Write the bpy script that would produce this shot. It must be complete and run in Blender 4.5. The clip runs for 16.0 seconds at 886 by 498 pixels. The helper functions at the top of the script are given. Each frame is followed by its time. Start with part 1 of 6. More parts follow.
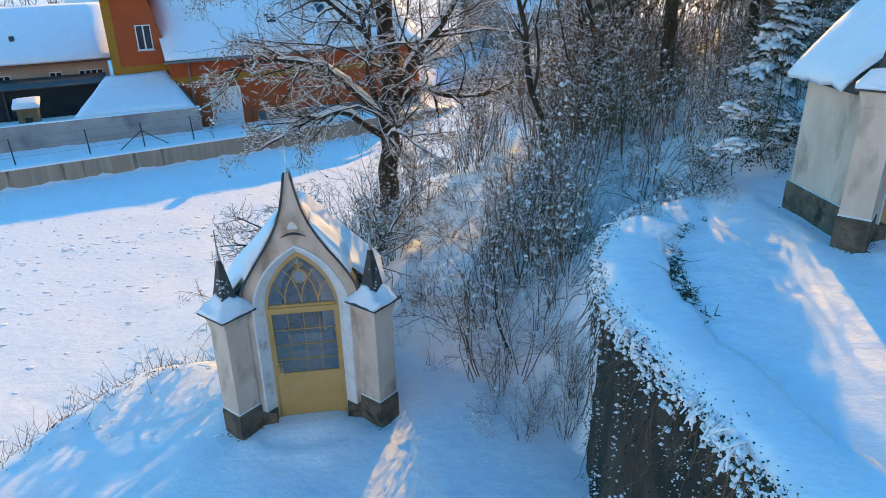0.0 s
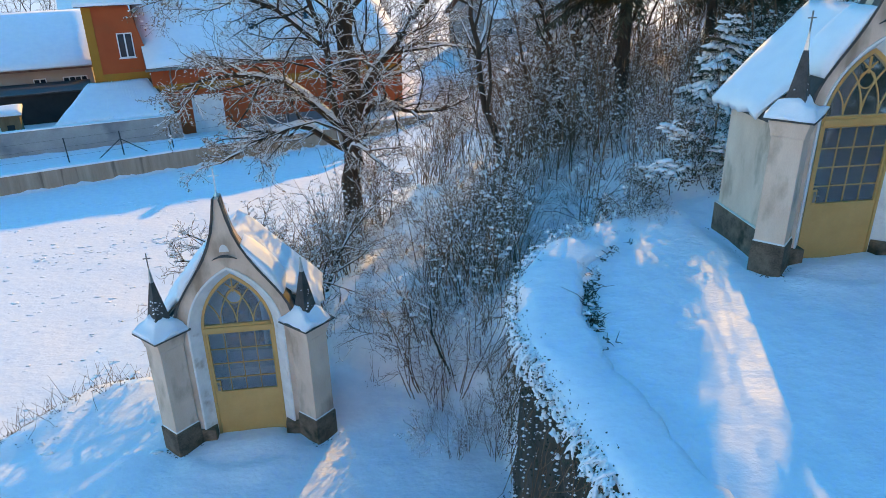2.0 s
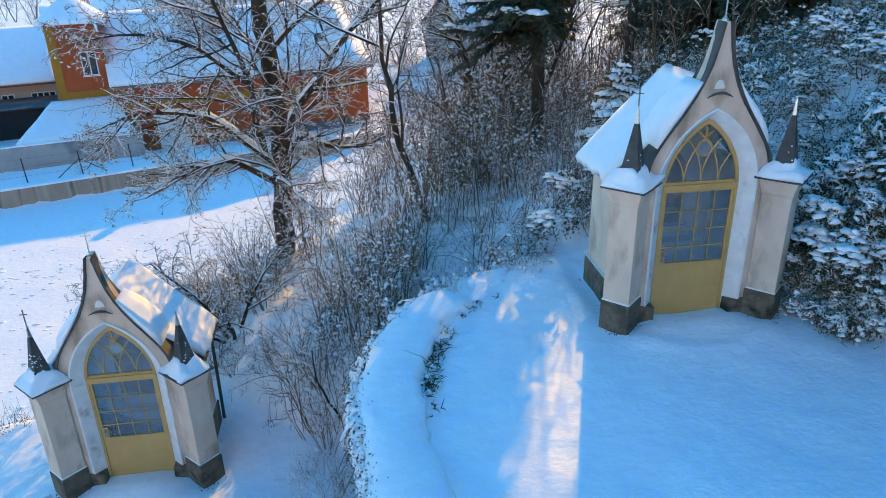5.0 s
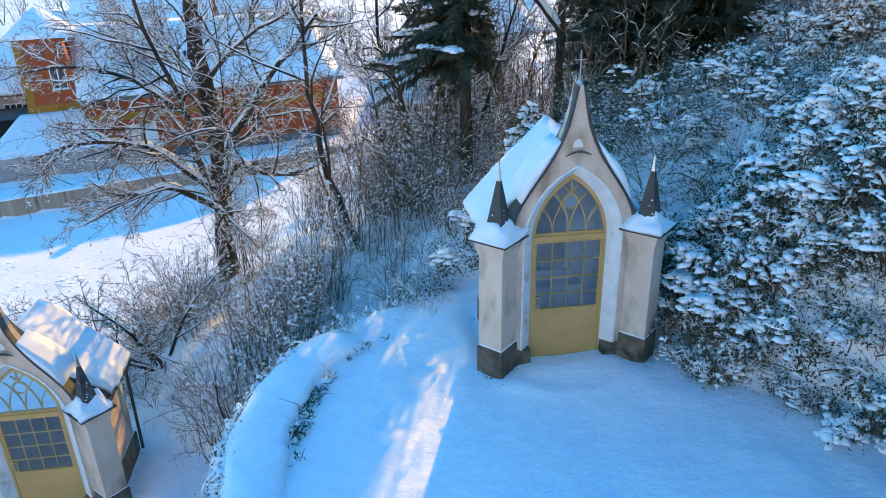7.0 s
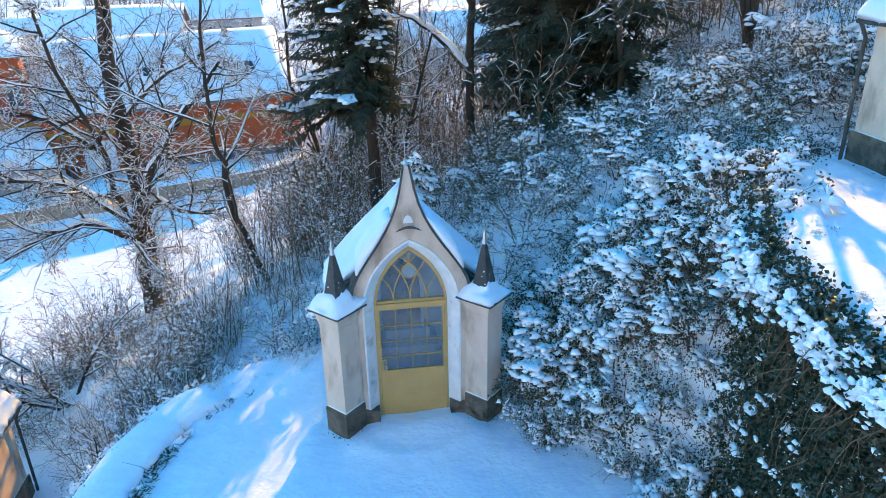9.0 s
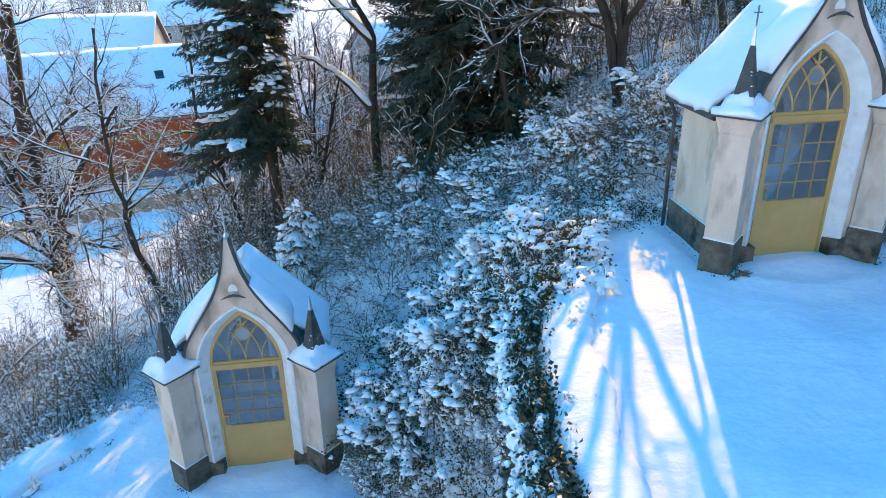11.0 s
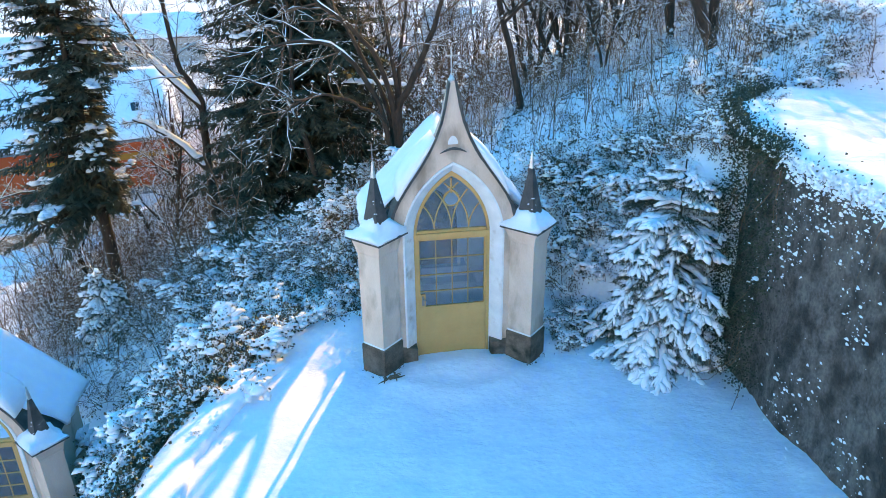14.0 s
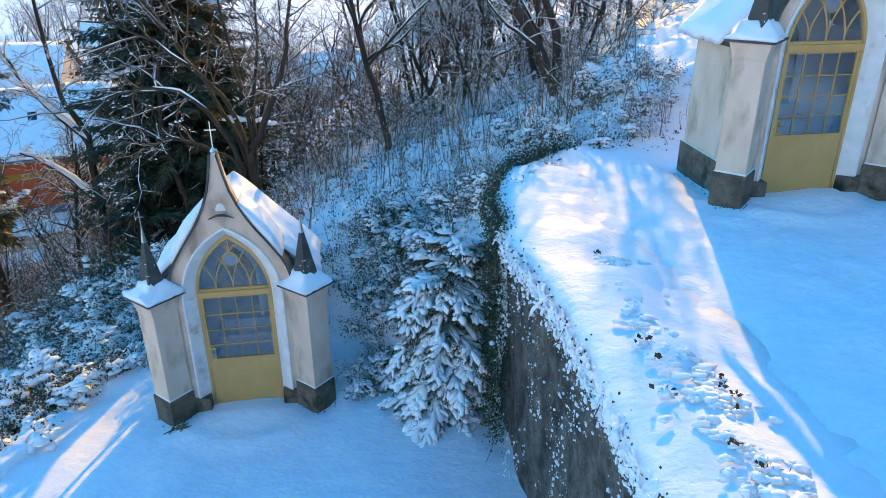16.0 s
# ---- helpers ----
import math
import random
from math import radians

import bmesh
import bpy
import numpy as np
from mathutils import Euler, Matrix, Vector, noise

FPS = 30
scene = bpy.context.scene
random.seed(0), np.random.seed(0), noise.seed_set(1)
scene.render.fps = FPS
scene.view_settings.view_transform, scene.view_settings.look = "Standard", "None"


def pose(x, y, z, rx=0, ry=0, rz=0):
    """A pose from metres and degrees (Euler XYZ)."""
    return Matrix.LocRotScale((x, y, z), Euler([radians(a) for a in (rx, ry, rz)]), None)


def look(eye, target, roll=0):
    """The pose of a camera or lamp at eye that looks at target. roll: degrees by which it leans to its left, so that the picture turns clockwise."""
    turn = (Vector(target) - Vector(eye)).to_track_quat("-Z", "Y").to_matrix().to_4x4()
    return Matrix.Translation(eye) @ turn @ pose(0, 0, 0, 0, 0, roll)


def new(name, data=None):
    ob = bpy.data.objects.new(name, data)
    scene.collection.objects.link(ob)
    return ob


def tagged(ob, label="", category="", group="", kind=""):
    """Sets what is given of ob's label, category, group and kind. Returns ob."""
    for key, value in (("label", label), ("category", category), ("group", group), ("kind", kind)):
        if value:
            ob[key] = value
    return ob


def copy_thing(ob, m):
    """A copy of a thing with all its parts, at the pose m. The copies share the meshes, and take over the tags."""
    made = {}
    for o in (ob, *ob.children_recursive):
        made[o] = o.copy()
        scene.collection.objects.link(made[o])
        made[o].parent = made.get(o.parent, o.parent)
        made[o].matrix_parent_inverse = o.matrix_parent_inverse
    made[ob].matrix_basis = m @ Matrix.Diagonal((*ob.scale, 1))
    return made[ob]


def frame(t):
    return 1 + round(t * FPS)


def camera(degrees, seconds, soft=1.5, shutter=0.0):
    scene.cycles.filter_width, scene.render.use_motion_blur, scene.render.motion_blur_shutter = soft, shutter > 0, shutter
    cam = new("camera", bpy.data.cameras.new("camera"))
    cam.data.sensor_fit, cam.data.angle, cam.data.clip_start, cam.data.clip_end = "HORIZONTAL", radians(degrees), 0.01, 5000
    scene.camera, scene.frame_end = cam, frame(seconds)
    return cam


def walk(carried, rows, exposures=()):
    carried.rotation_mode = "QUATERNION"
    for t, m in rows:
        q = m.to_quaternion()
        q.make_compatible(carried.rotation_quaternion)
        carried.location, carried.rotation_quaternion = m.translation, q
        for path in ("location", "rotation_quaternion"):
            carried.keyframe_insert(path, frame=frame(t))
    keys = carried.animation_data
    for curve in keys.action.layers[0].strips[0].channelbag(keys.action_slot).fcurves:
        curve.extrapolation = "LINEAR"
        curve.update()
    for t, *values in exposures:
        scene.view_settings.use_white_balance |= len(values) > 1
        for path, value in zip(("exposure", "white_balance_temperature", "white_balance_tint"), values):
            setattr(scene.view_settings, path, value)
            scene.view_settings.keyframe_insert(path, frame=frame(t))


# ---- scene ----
cam = camera(64.47, 16.0, soft=0.6)
PATH = [
    (0.0, pose(0.017, 0.004, -0.005, 66.437, 1.161, -0.298)),
    (0.5, pose(0.292, -0.018, 0.061, 66.480, 1.165, -0.287)),
    (1.0, pose(0.589, -0.019, 0.149, 66.422, 1.170, -0.276)),
    (1.5, pose(0.886, -0.042, 0.260, 66.454, 1.170, -0.267)),
    (2.0, pose(1.206, -0.067, 0.392, 66.468, 1.162, -0.256)),
    (2.5, pose(1.548, -0.070, 0.547, 66.470, 1.148, -0.246)),
    (3.0, pose(1.885, -0.068, 0.722, 66.470, 1.136, -0.248)),
    (3.5, pose(2.237, -0.053, 0.871, 66.468, 1.127, -0.269)),
    (4.0, pose(2.607, -0.037, 1.021, 66.463, 1.119, -0.298)),
    (6.5, pose(4.877, -0.147, 2.019, 66.339, 1.213, -0.409)),
    (7.0, pose(5.398, -0.150, 2.265, 66.226, 1.203, -0.443)),
    (7.5, pose(5.982, -0.151, 2.554, 66.215, 1.191, -0.475)),
    (8.0, pose(6.609, -0.154, 2.869, 66.214, 1.183, -0.594)),
    (8.5, pose(7.256, -0.135, 3.165, 66.124, 1.177, -0.605)),
    (9.0, pose(7.947, -0.140, 3.463, 66.033, 1.071, -0.708)),
    (11.5, pose(11.675, -0.172, 4.981, 65.700, 0.892, -0.633)),
    (12.0, pose(12.520, -0.125, 5.261, 65.691, 0.862, -0.633)),
    (12.5, pose(13.364, -0.135, 5.549, 65.580, 0.834, -0.639)),
    (13.0, pose(14.229, -0.227, 5.860, 65.562, 0.822, -0.752)),
    (13.5, pose(15.157, -0.289, 6.202, 65.748, 0.711, -0.768)),
    (14.0, pose(16.119, -0.363, 6.553, 65.657, 0.789, -0.782)),
    (14.5, pose(17.094, -0.410, 6.897, 65.683, 0.664, -0.798)),
    (15.0, pose(18.083, -0.445, 7.229, 65.733, 0.589, -0.893)),
    (15.5, pose(19.065, -0.485, 7.505, 65.811, 0.445, -0.856)),
    (16.0, pose(19.703, -0.570, 7.629, 65.771, 0.333, -1.054)),
]
walk(cam, PATH, [(0.0, 1.9, 10700, 6), (4.0, 1.95, 10200, 6), (7.0, 2.22, 9650, 6), (9.0, 2.46, 9700, 6), (12.0, 2.38, 10200, 6), (14.0, 2.66, 10300, 6), (15.0, 2.55, 10050, 6), (16.0, 2.2, 9750, 6)])

# ---------------------------------------------------------------- light
SUN_AZ, SUN_EL = 78.0, 18.8
world = bpy.data.worlds.new("winter_sky")
scene.world = world
world.use_nodes = True
wn = world.node_tree.nodes
sky = wn.new("ShaderNodeTexSky")
sky.sky_type = "NISHITA"
sky.sun_disc = False
sky.sun_elevation = radians(SUN_EL)
sky.sun_rotation = radians(90 - SUN_AZ)
sky.altitude, sky.air_density, sky.dust_density, sky.ozone_density = 400, 1.0, 0.1, 5.0
deep_blue = wn.new("ShaderNodeHueSaturation")
deep_blue.inputs["Saturation"].default_value = 1.3
world.node_tree.links.new(sky.outputs[0], deep_blue.inputs["Color"])
world.node_tree.links.new(deep_blue.outputs[0], wn["Background"].inputs[0])
wn["Background"].inputs[1].default_value = 0.15
sun_data = bpy.data.lights.new("sun", "SUN")
sun_data.energy, sun_data.angle, sun_data.color = 1.32, radians(0.53), (1.0, 0.61, 0.07)
sun = new("sun", sun_data)
sun_dir = Vector((math.cos(radians(SUN_AZ)) * math.cos(radians(SUN_EL)), math.sin(radians(SUN_AZ)) * math.cos(radians(SUN_EL)), math.sin(radians(SUN_EL))))
sun.matrix_world = look(sun_dir * 60, (0, 0, 0))


# ---------------------------------------------------------------- materials
def mat(name, a, b, scale=4.0, rough=0.7, bump=0.3, fine=40.0, metal=0.0, stain=None, stain_scale=1.2, stain_at=0.55, vary=0.0, stretch=(1, 1, 1), dist=0.02, subsurface=0.0, detail=6):
    """Two tones mixed at a broad and a fine scale, an optional third for stains, relief at both scales."""
    m = bpy.data.materials.new(name)
    m.use_nodes = True
    nt = m.node_tree
    n, l = nt.nodes, nt.links
    bsdf = n["Principled BSDF"]
    tc = n.new("ShaderNodeTexCoord")
    mp = n.new("ShaderNodeMapping")
    mp.inputs["Scale"].default_value = stretch
    l.new(tc.outputs["Object"], mp.inputs[0])
    n1 = n.new("ShaderNodeTexNoise")
    n1.inputs["Scale"].default_value, n1.inputs["Detail"].default_value = scale, detail
    n2 = n.new("ShaderNodeTexNoise")
    n2.inputs["Scale"].default_value, n2.inputs["Detail"].default_value = fine, 4
    l.new(mp.outputs[0], n1.inputs[0]), l.new(mp.outputs[0], n2.inputs[0])
    add = n.new("ShaderNodeMath")
    add.operation = "MULTIPLY_ADD"
    l.new(n2.outputs[0], add.inputs[0])
    add.inputs[1].default_value = 0.35
    l.new(n1.outputs[0], add.inputs[2])
    ramp = n.new("ShaderNodeValToRGB")
    ramp.color_ramp.elements[0].position, ramp.color_ramp.elements[1].position = 0.45, 0.9
    ramp.color_ramp.elements[0].color, ramp.color_ramp.elements[1].color = (*a, 1), (*b, 1)
    l.new(add.outputs[0], ramp.inputs[0])
    colour = ramp.outputs[0]
    if stain:
        n3 = n.new("ShaderNodeTexNoise")
        n3.inputs["Scale"].default_value, n3.inputs["Detail"].default_value = stain_scale, 7
        l.new(mp.outputs[0], n3.inputs[0])
        r3 = n.new("ShaderNodeValToRGB")
        r3.color_ramp.elements[0].position, r3.color_ramp.elements[1].position = stain_at, stain_at + 0.16
        l.new(n3.outputs[0], r3.inputs[0])
        mx = n.new("ShaderNodeMix")
        mx.data_type = "RGBA"
        l.new(r3.outputs[0], mx.inputs[0]), l.new(colour, mx.inputs[6])
        mx.inputs[7].default_value = (*stain, 1)
        colour = mx.outputs[2]
    if vary:
        oi = n.new("ShaderNodeObjectInfo")
        hs = n.new("ShaderNodeHueSaturation")
        mr = n.new("ShaderNodeMapRange")
        mr.inputs[3].default_value, mr.inputs[4].default_value = 1 - vary, 1 + vary
        l.new(oi.outputs["Random"], mr.inputs[0]), l.new(mr.outputs[0], hs.inputs["Value"]), l.new(colour, hs.inputs["Color"])
        colour = hs.outputs[0]
    l.new(colour, bsdf.inputs["Base Color"])
    bsdf.inputs["Roughness"].default_value, bsdf.inputs["Metallic"].default_value = rough, metal
    if subsurface:
        bsdf.inputs["Subsurface Weight"].default_value = subsurface
        bsdf.inputs["Subsurface Radius"].default_value = (0.05, 0.05, 0.06)
    if bump:
        bp = n.new("ShaderNodeBump")
        bp.inputs["Strength"].default_value, bp.inputs["Distance"].default_value = bump, dist
        l.new(add.outputs[0], bp.inputs["Height"]), l.new(bp.outputs[0], bsdf.inputs["Normal"])
    return m


SNOW = mat("snow", (0.81, 0.84, 0.88), (0.90, 0.91, 0.93), 4.2, 0.75, 0.36, 13, dist=0.07, detail=5, stretch=(0.85, 1.15, 1))
SNOW_ROOF = mat("roof_snow", (0.82, 0.85, 0.89), (0.90, 0.91, 0.93), 3.0, 0.7, 0.3, 40, dist=0.03)
SNOW_TWIG = mat("twig_snow", (0.82, 0.84, 0.88), (0.9, 0.9, 0.92), 6, 0.8, 0, 40)
PLASTER = mat("cream_plaster", (0.64, 0.44, 0.335), (0.80, 0.60, 0.48), 2.5, 0.9, 0.35, 60, stain=(0.36, 0.245, 0.175), stain_scale=2.0, stain_at=0.515, dist=0.02, stretch=(1, 1, 0.45))
WHITE_PLASTER = mat("white_plaster", (0.66, 0.64, 0.62), (0.82, 0.80, 0.77), 5, 0.9, 0.4, 55, stain=(0.43, 0.34, 0.26), stain_scale=3, stain_at=0.57, dist=0.01)
PLINTH = mat("grey_plinth_render", (0.06, 0.042, 0.03), (0.27, 0.19, 0.135), 2.6, 0.95, 0.7, 40, stain=(0.03, 0.027, 0.016), stain_scale=2.4, stain_at=0.5, dist=0.015)
OCHRE = mat("ochre_paint", (0.56, 0.305, 0.10), (0.64, 0.36, 0.135), 3, 0.5, 0.1, 30, stain=(0.50, 0.26, 0.08), stain_scale=2.5, stain_at=0.62, dist=0.004)
SLATE = mat("dark_slate", (0.035, 0.033, 0.032), (0.10, 0.09, 0.082), 5, 0.75, 0.5, 45, stain=(0.16, 0.14, 0.12), stain_scale=5, stain_at=0.63, dist=0.01)
IRON = mat("iron", (0.16, 0.15, 0.14), (0.3, 0.28, 0.27), 8, 0.5, 0.1, 60, metal=0.6)
ZINC = mat("bright_zinc", (0.5, 0.5, 0.5), (0.7, 0.7, 0.68), 8, 0.35, 0.1, 60, metal=0.9)
BARK = mat("bark", (0.024, 0.014, 0.009), (0.075, 0.046, 0.03), 6, 0.95, 0.9, 30, stretch=(1, 1, 0.3), stain=(0.075, 0.06, 0.045), stain_scale=3, stain_at=0.62, dist=0.03)
TWIG = mat("twig_bark", (0.10, 0.052, 0.031), (0.25, 0.142, 0.086), 3, 0.9, 0, 20)
DRY_LEAF = mat("dry_leaf", (0.20, 0.09, 0.04), (0.36, 0.18, 0.08), 2, 0.8, 0, 20)
DEAD_LEAF = mat("dead_leaf", (0.05, 0.026, 0.014), (0.12, 0.066, 0.038), 3, 0.9, 0, 20)
EVERGREEN = mat("evergreen_leaf", (0.062, 0.035, 0.018), (0.13, 0.078, 0.042), 2, 0.6, 0, 20)
NEEDLE = mat("dark_needles", (0.035, 0.032, 0.019), (0.09, 0.078, 0.044), 1.5, 0.75, 0, 20)
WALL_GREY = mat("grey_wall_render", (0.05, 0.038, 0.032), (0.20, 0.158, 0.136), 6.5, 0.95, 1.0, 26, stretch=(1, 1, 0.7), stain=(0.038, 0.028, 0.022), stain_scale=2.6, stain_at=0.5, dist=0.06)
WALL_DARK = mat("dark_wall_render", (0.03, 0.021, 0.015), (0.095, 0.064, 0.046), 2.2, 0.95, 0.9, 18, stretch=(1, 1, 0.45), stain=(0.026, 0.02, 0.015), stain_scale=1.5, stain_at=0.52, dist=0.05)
IVY = mat("ivy_leaf", (0.017, 0.02, 0.008), (0.058, 0.056, 0.021), 2, 0.5, 0, 20)
CONCRETE = mat("concrete", (0.31, 0.205, 0.145), (0.48, 0.345, 0.26), 1.5, 0.9, 0.5, 20, stain=(0.07, 0.05, 0.04), stain_scale=1.2, stain_at=0.58, stretch=(2.6, 2.6, 0.22), dist=0.02)
YARD_RENDER = mat("yard_wall_render", (0.28, 0.27, 0.26), (0.42, 0.40, 0.38), 0.7, 0.9, 0.4, 14, stain=(0.2, 0.2, 0.21), stain_scale=0.6, stain_at=0.5, dist=0.02)
ORANGE = mat("orange_render", (0.42, 0.068, 0.018), (0.50, 0.092, 0.026), 0.8, 0.9, 0.3, 25, stain=(0.34, 0.085, 0.03), stain_scale=0.5, stain_at=0.58)
YELLOW = mat("yellow_render", (0.36, 0.145, 0.016), (0.43, 0.185, 0.025), 0.8, 0.9, 0.3, 25)
PINK = mat("pale_render", (0.42, 0.33, 0.28), (0.52, 0.42, 0.36), 0.8, 0.9, 0.3, 25)
INTERIOR_SHADE = mat("interior_shade", (0.014, 0.014, 0.016), (0.03, 0.03, 0.032), 2, 0.9, 0.1, 20)
BASE_GREY = mat("grey_base_render", (0.10, 0.11, 0.13), (0.17, 0.18, 0.2), 1, 0.9, 0.3, 25)
PVC = mat("white_window_paint", (0.7, 0.7, 0.7), (0.82, 0.82, 0.81), 3, 0.4, 0, 20)
DARK_METAL = mat("dark_metal", (0.03, 0.03, 0.035), (0.07, 0.07, 0.075), 6, 0.5, 0.1, 40, metal=0.4)
RIB_ROOF = mat("red_brown_sheet", (0.14, 0.06, 0.045), (0.2, 0.09, 0.065), 2, 0.55, 0.1, 20)
WOOD = mat("weathered_wood", (0.16, 0.10, 0.05), (0.26, 0.17, 0.09), 4, 0.8, 0.3, 30, stretch=(1, 1, 0.2))
BLUE = mat("blue_plastic", (0.02, 0.10, 0.30), (0.03, 0.14, 0.40), 2, 0.4, 0, 20)
INNER = mat("inner_limewash", (0.72, 0.74, 0.78), (0.82, 0.83, 0.84), 2, 0.9, 0.2, 30)
ALTAR_CLOTH = mat("altar_cloth", (0.45, 0.50, 0.58), (0.62, 0.66, 0.72), 3, 0.8, 0.2, 30)
PAINTED = mat("painted_panel", (0.03, 0.025, 0.025), (0.62, 0.34, 0.22), 5.0, 0.6, 0.1, 14, stain=(0.10, 0.22, 0.36), stain_scale=4.5, stain_at=0.54)


def glass_mat(name, tint, gloss):
    m = bpy.data.materials.new(name)
    m.use_nodes = True
    n, l = m.node_tree.nodes, m.node_tree.links
    n.remove(n["Principled BSDF"])
    tr, gl, fr, mx = n.new("ShaderNodeBsdfTransparent"), n.new("ShaderNodeBsdfGlossy"), n.new("ShaderNodeFresnel"), n.new("ShaderNodeMixShader")
    tr.inputs[0].default_value = (*tint, 1)
    gl.inputs["Roughness"].default_value = gloss
    fr.inputs[0].default_value = 1.6
    l.new(fr.outputs[0], mx.inputs[0]), l.new(tr.outputs[0], mx.inputs[1]), l.new(gl.outputs[0], mx.inputs[2])
    # patchy pale diffuse layer, standing in for sky reflected in the panes
    sky_haze, nz, rp, mx2 = n.new("ShaderNodeBsdfDiffuse"), n.new("ShaderNodeTexNoise"), n.new("ShaderNodeMapRange"), n.new("ShaderNodeMixShader")
    sky_haze.inputs[0].default_value = (0.62, 0.64, 0.66, 1)
    nz.inputs["Scale"].default_value = 2.5
    rp.inputs[1].default_value, rp.inputs[2].default_value, rp.inputs[3].default_value, rp.inputs[4].default_value = 0.35, 0.7, 0.035, 0.14
    l.new(nz.outputs[0], rp.inputs[0]), l.new(rp.outputs[0], mx2.inputs[0]), l.new(mx.outputs[0], mx2.inputs[1]), l.new(sky_haze.outputs[0], mx2.inputs[2])
    l.new(mx2.outputs[0], n["Material Output"].inputs[0])
    return m


GLASS = glass_mat("window_glass", (0.86, 0.9, 0.93), 0.06)
DARK_GLASS = mat("dark_pane", (0.02, 0.022, 0.03), (0.05, 0.055, 0.065), 1, 0.12, 0, 10)


# ---------------------------------------------------------------- mesh helpers
class Geo:
    """Vertices and faces that are gathered and then linked as one mesh."""

    def __init__(self):
        self.v, self.f = [], []

    def add(self, verts, faces):
        k = len(self.v)
        self.v.extend(verts)
        self.f.extend(tuple(i + k for i in f) for f in faces)
        return self

    def box(self, x0, x1, y0, y1, z0, z1, m=None):
        vs = [Vector((x, y, z)) for z in (z0, z1) for y in (y0, y1) for x in (x0, x1)]
        if m:
            vs = [m @ v for v in vs]
        return self.add([tuple(v) for v in vs], [(0, 2, 3, 1), (4, 5, 7, 6), (0, 1, 5, 4), (1, 3, 7, 5), (3, 2, 6, 7), (2, 0, 4, 6)])

    def tube(self, pts, radii, sides=5, cap=False):
        k = len(self.v)
        n = len(pts)
        up = Vector((0.31, 0.17, 0.93))
        for i, p in enumerate(pts):
            d = (pts[min(i + 1, n - 1)] - pts[max(i - 1, 0)])
            if d.length < 1e-6:
                d = Vector((0, 0, 1))
            d.normalize()
            a = d.cross(up)
            if a.length < 0.05:
                a = d.cross(Vector((1, 0, 0)))
            a.normalize()
            b = d.cross(a)
            for s in range(sides):
                w = 2 * math.pi * s / sides
                q = p + (a * math.cos(w) + b * math.sin(w)) * radii[i]
                self.v.append((q.x, q.y, q.z))
        for i in range(n - 1):
            for s in range(sides):
                t = (s + 1) % sides
                self.f.append((k + i * sides + s, k + i * sides + t, k + (i + 1) * sides + t, k + (i + 1) * sides + s))
        if cap:
            self.f.append(tuple(k + s for s in reversed(range(sides))))
            self.f.append(tuple(k + (n - 1) * sides + s for s in range(sides)))
        return self

    def prism(self, outline, y0, y1):
        """An outline in x and z, drawn through from y0 to y1."""
        n = len(outline)
        self.add([(x, y0, z) for x, z in outline] + [(x, y1, z) for x, z in outline],
                 [tuple(range(n)), tuple(reversed(range(n, 2 * n)))] + [(i + n, (i + 1) % n + n, (i + 1) % n, i) for i in range(n)])
        return self

    def rings(self, rings, close=True, top=True, bottom=True):
        """Loops of equal length, bottom to top, skinned."""
        k, n = len(self.v), len(rings[0])
        for r in rings:
            self.v.extend(tuple(p) for p in r)
        for i in range(len(rings) - 1):
            for s in range(n if close else n - 1):
                t = (s + 1) % n
                self.f.append((k + i * n + s, k + i * n + t, k + (i + 1) * n + t, k + (i + 1) * n + s))
        if bottom:
            self.f.append(tuple(k + s for s in reversed(range(n))))
        if top:
            self.f.append(tuple(k + (len(rings) - 1) * n + s for s in range(n)))
        return self

    def lump(self, c, rx, ry, rz, rnd, rough=0.25):
        """A small uneven clump of snow, flat below."""
        k = len(self.v)
        for i in range(6):
            a = i * math.pi / 3 + rnd.random() * 0.4
            s = 1 + (rnd.random() - 0.5) * 2 * rough
            self.v.append((c[0] + math.cos(a) * rx * s, c[1] + math.sin(a) * ry * s, c[2] - rz * 0.3 * rnd.random()))
        for i in range(6):
            a = i * math.pi / 3 + rnd.random() * 0.6
            s = 0.62 * (1 + (rnd.random() - 0.5) * 2 * rough)
            self.v.append((c[0] + math.cos(a) * rx * s, c[1] + math.sin(a) * ry * s, c[2] + rz * (0.55 + 0.3 * rnd.random())))
        self.v.append((c[0], c[1], c[2] + rz))
        self.v.append((c[0], c[1], c[2] - rz * 0.35))
        for i in range(6):
            j = (i + 1) % 6
            self.f += [(k + i, k + j, k + 6 + j, k + 6 + i), (k + 6 + i, k + 6 + j, k + 12), (k + j, k + i, k + 13)]
        return self

    def leaf(self, p, d, size, rnd):
        """One small folded leaf."""
        d = d.normalized()
        s = d.cross(Vector((rnd.uniform(-1, 1), rnd.uniform(-1, 1), rnd.uniform(-1, 1))))
        if s.length < 0.1:
            s = d.cross(Vector((1, 0.2, 0)))
        s = s.normalized() * size * 0.38
        n = d.cross(s).normalized() * size * 0.12
        a, b, c, e = p, p + d * size * 0.5 + s + n, p + d * size, p + d * size * 0.5 - s + n
        return self.add([tuple(a), tuple(b), tuple(c), tuple(e)], [(0, 1, 2), (0, 2, 3)])


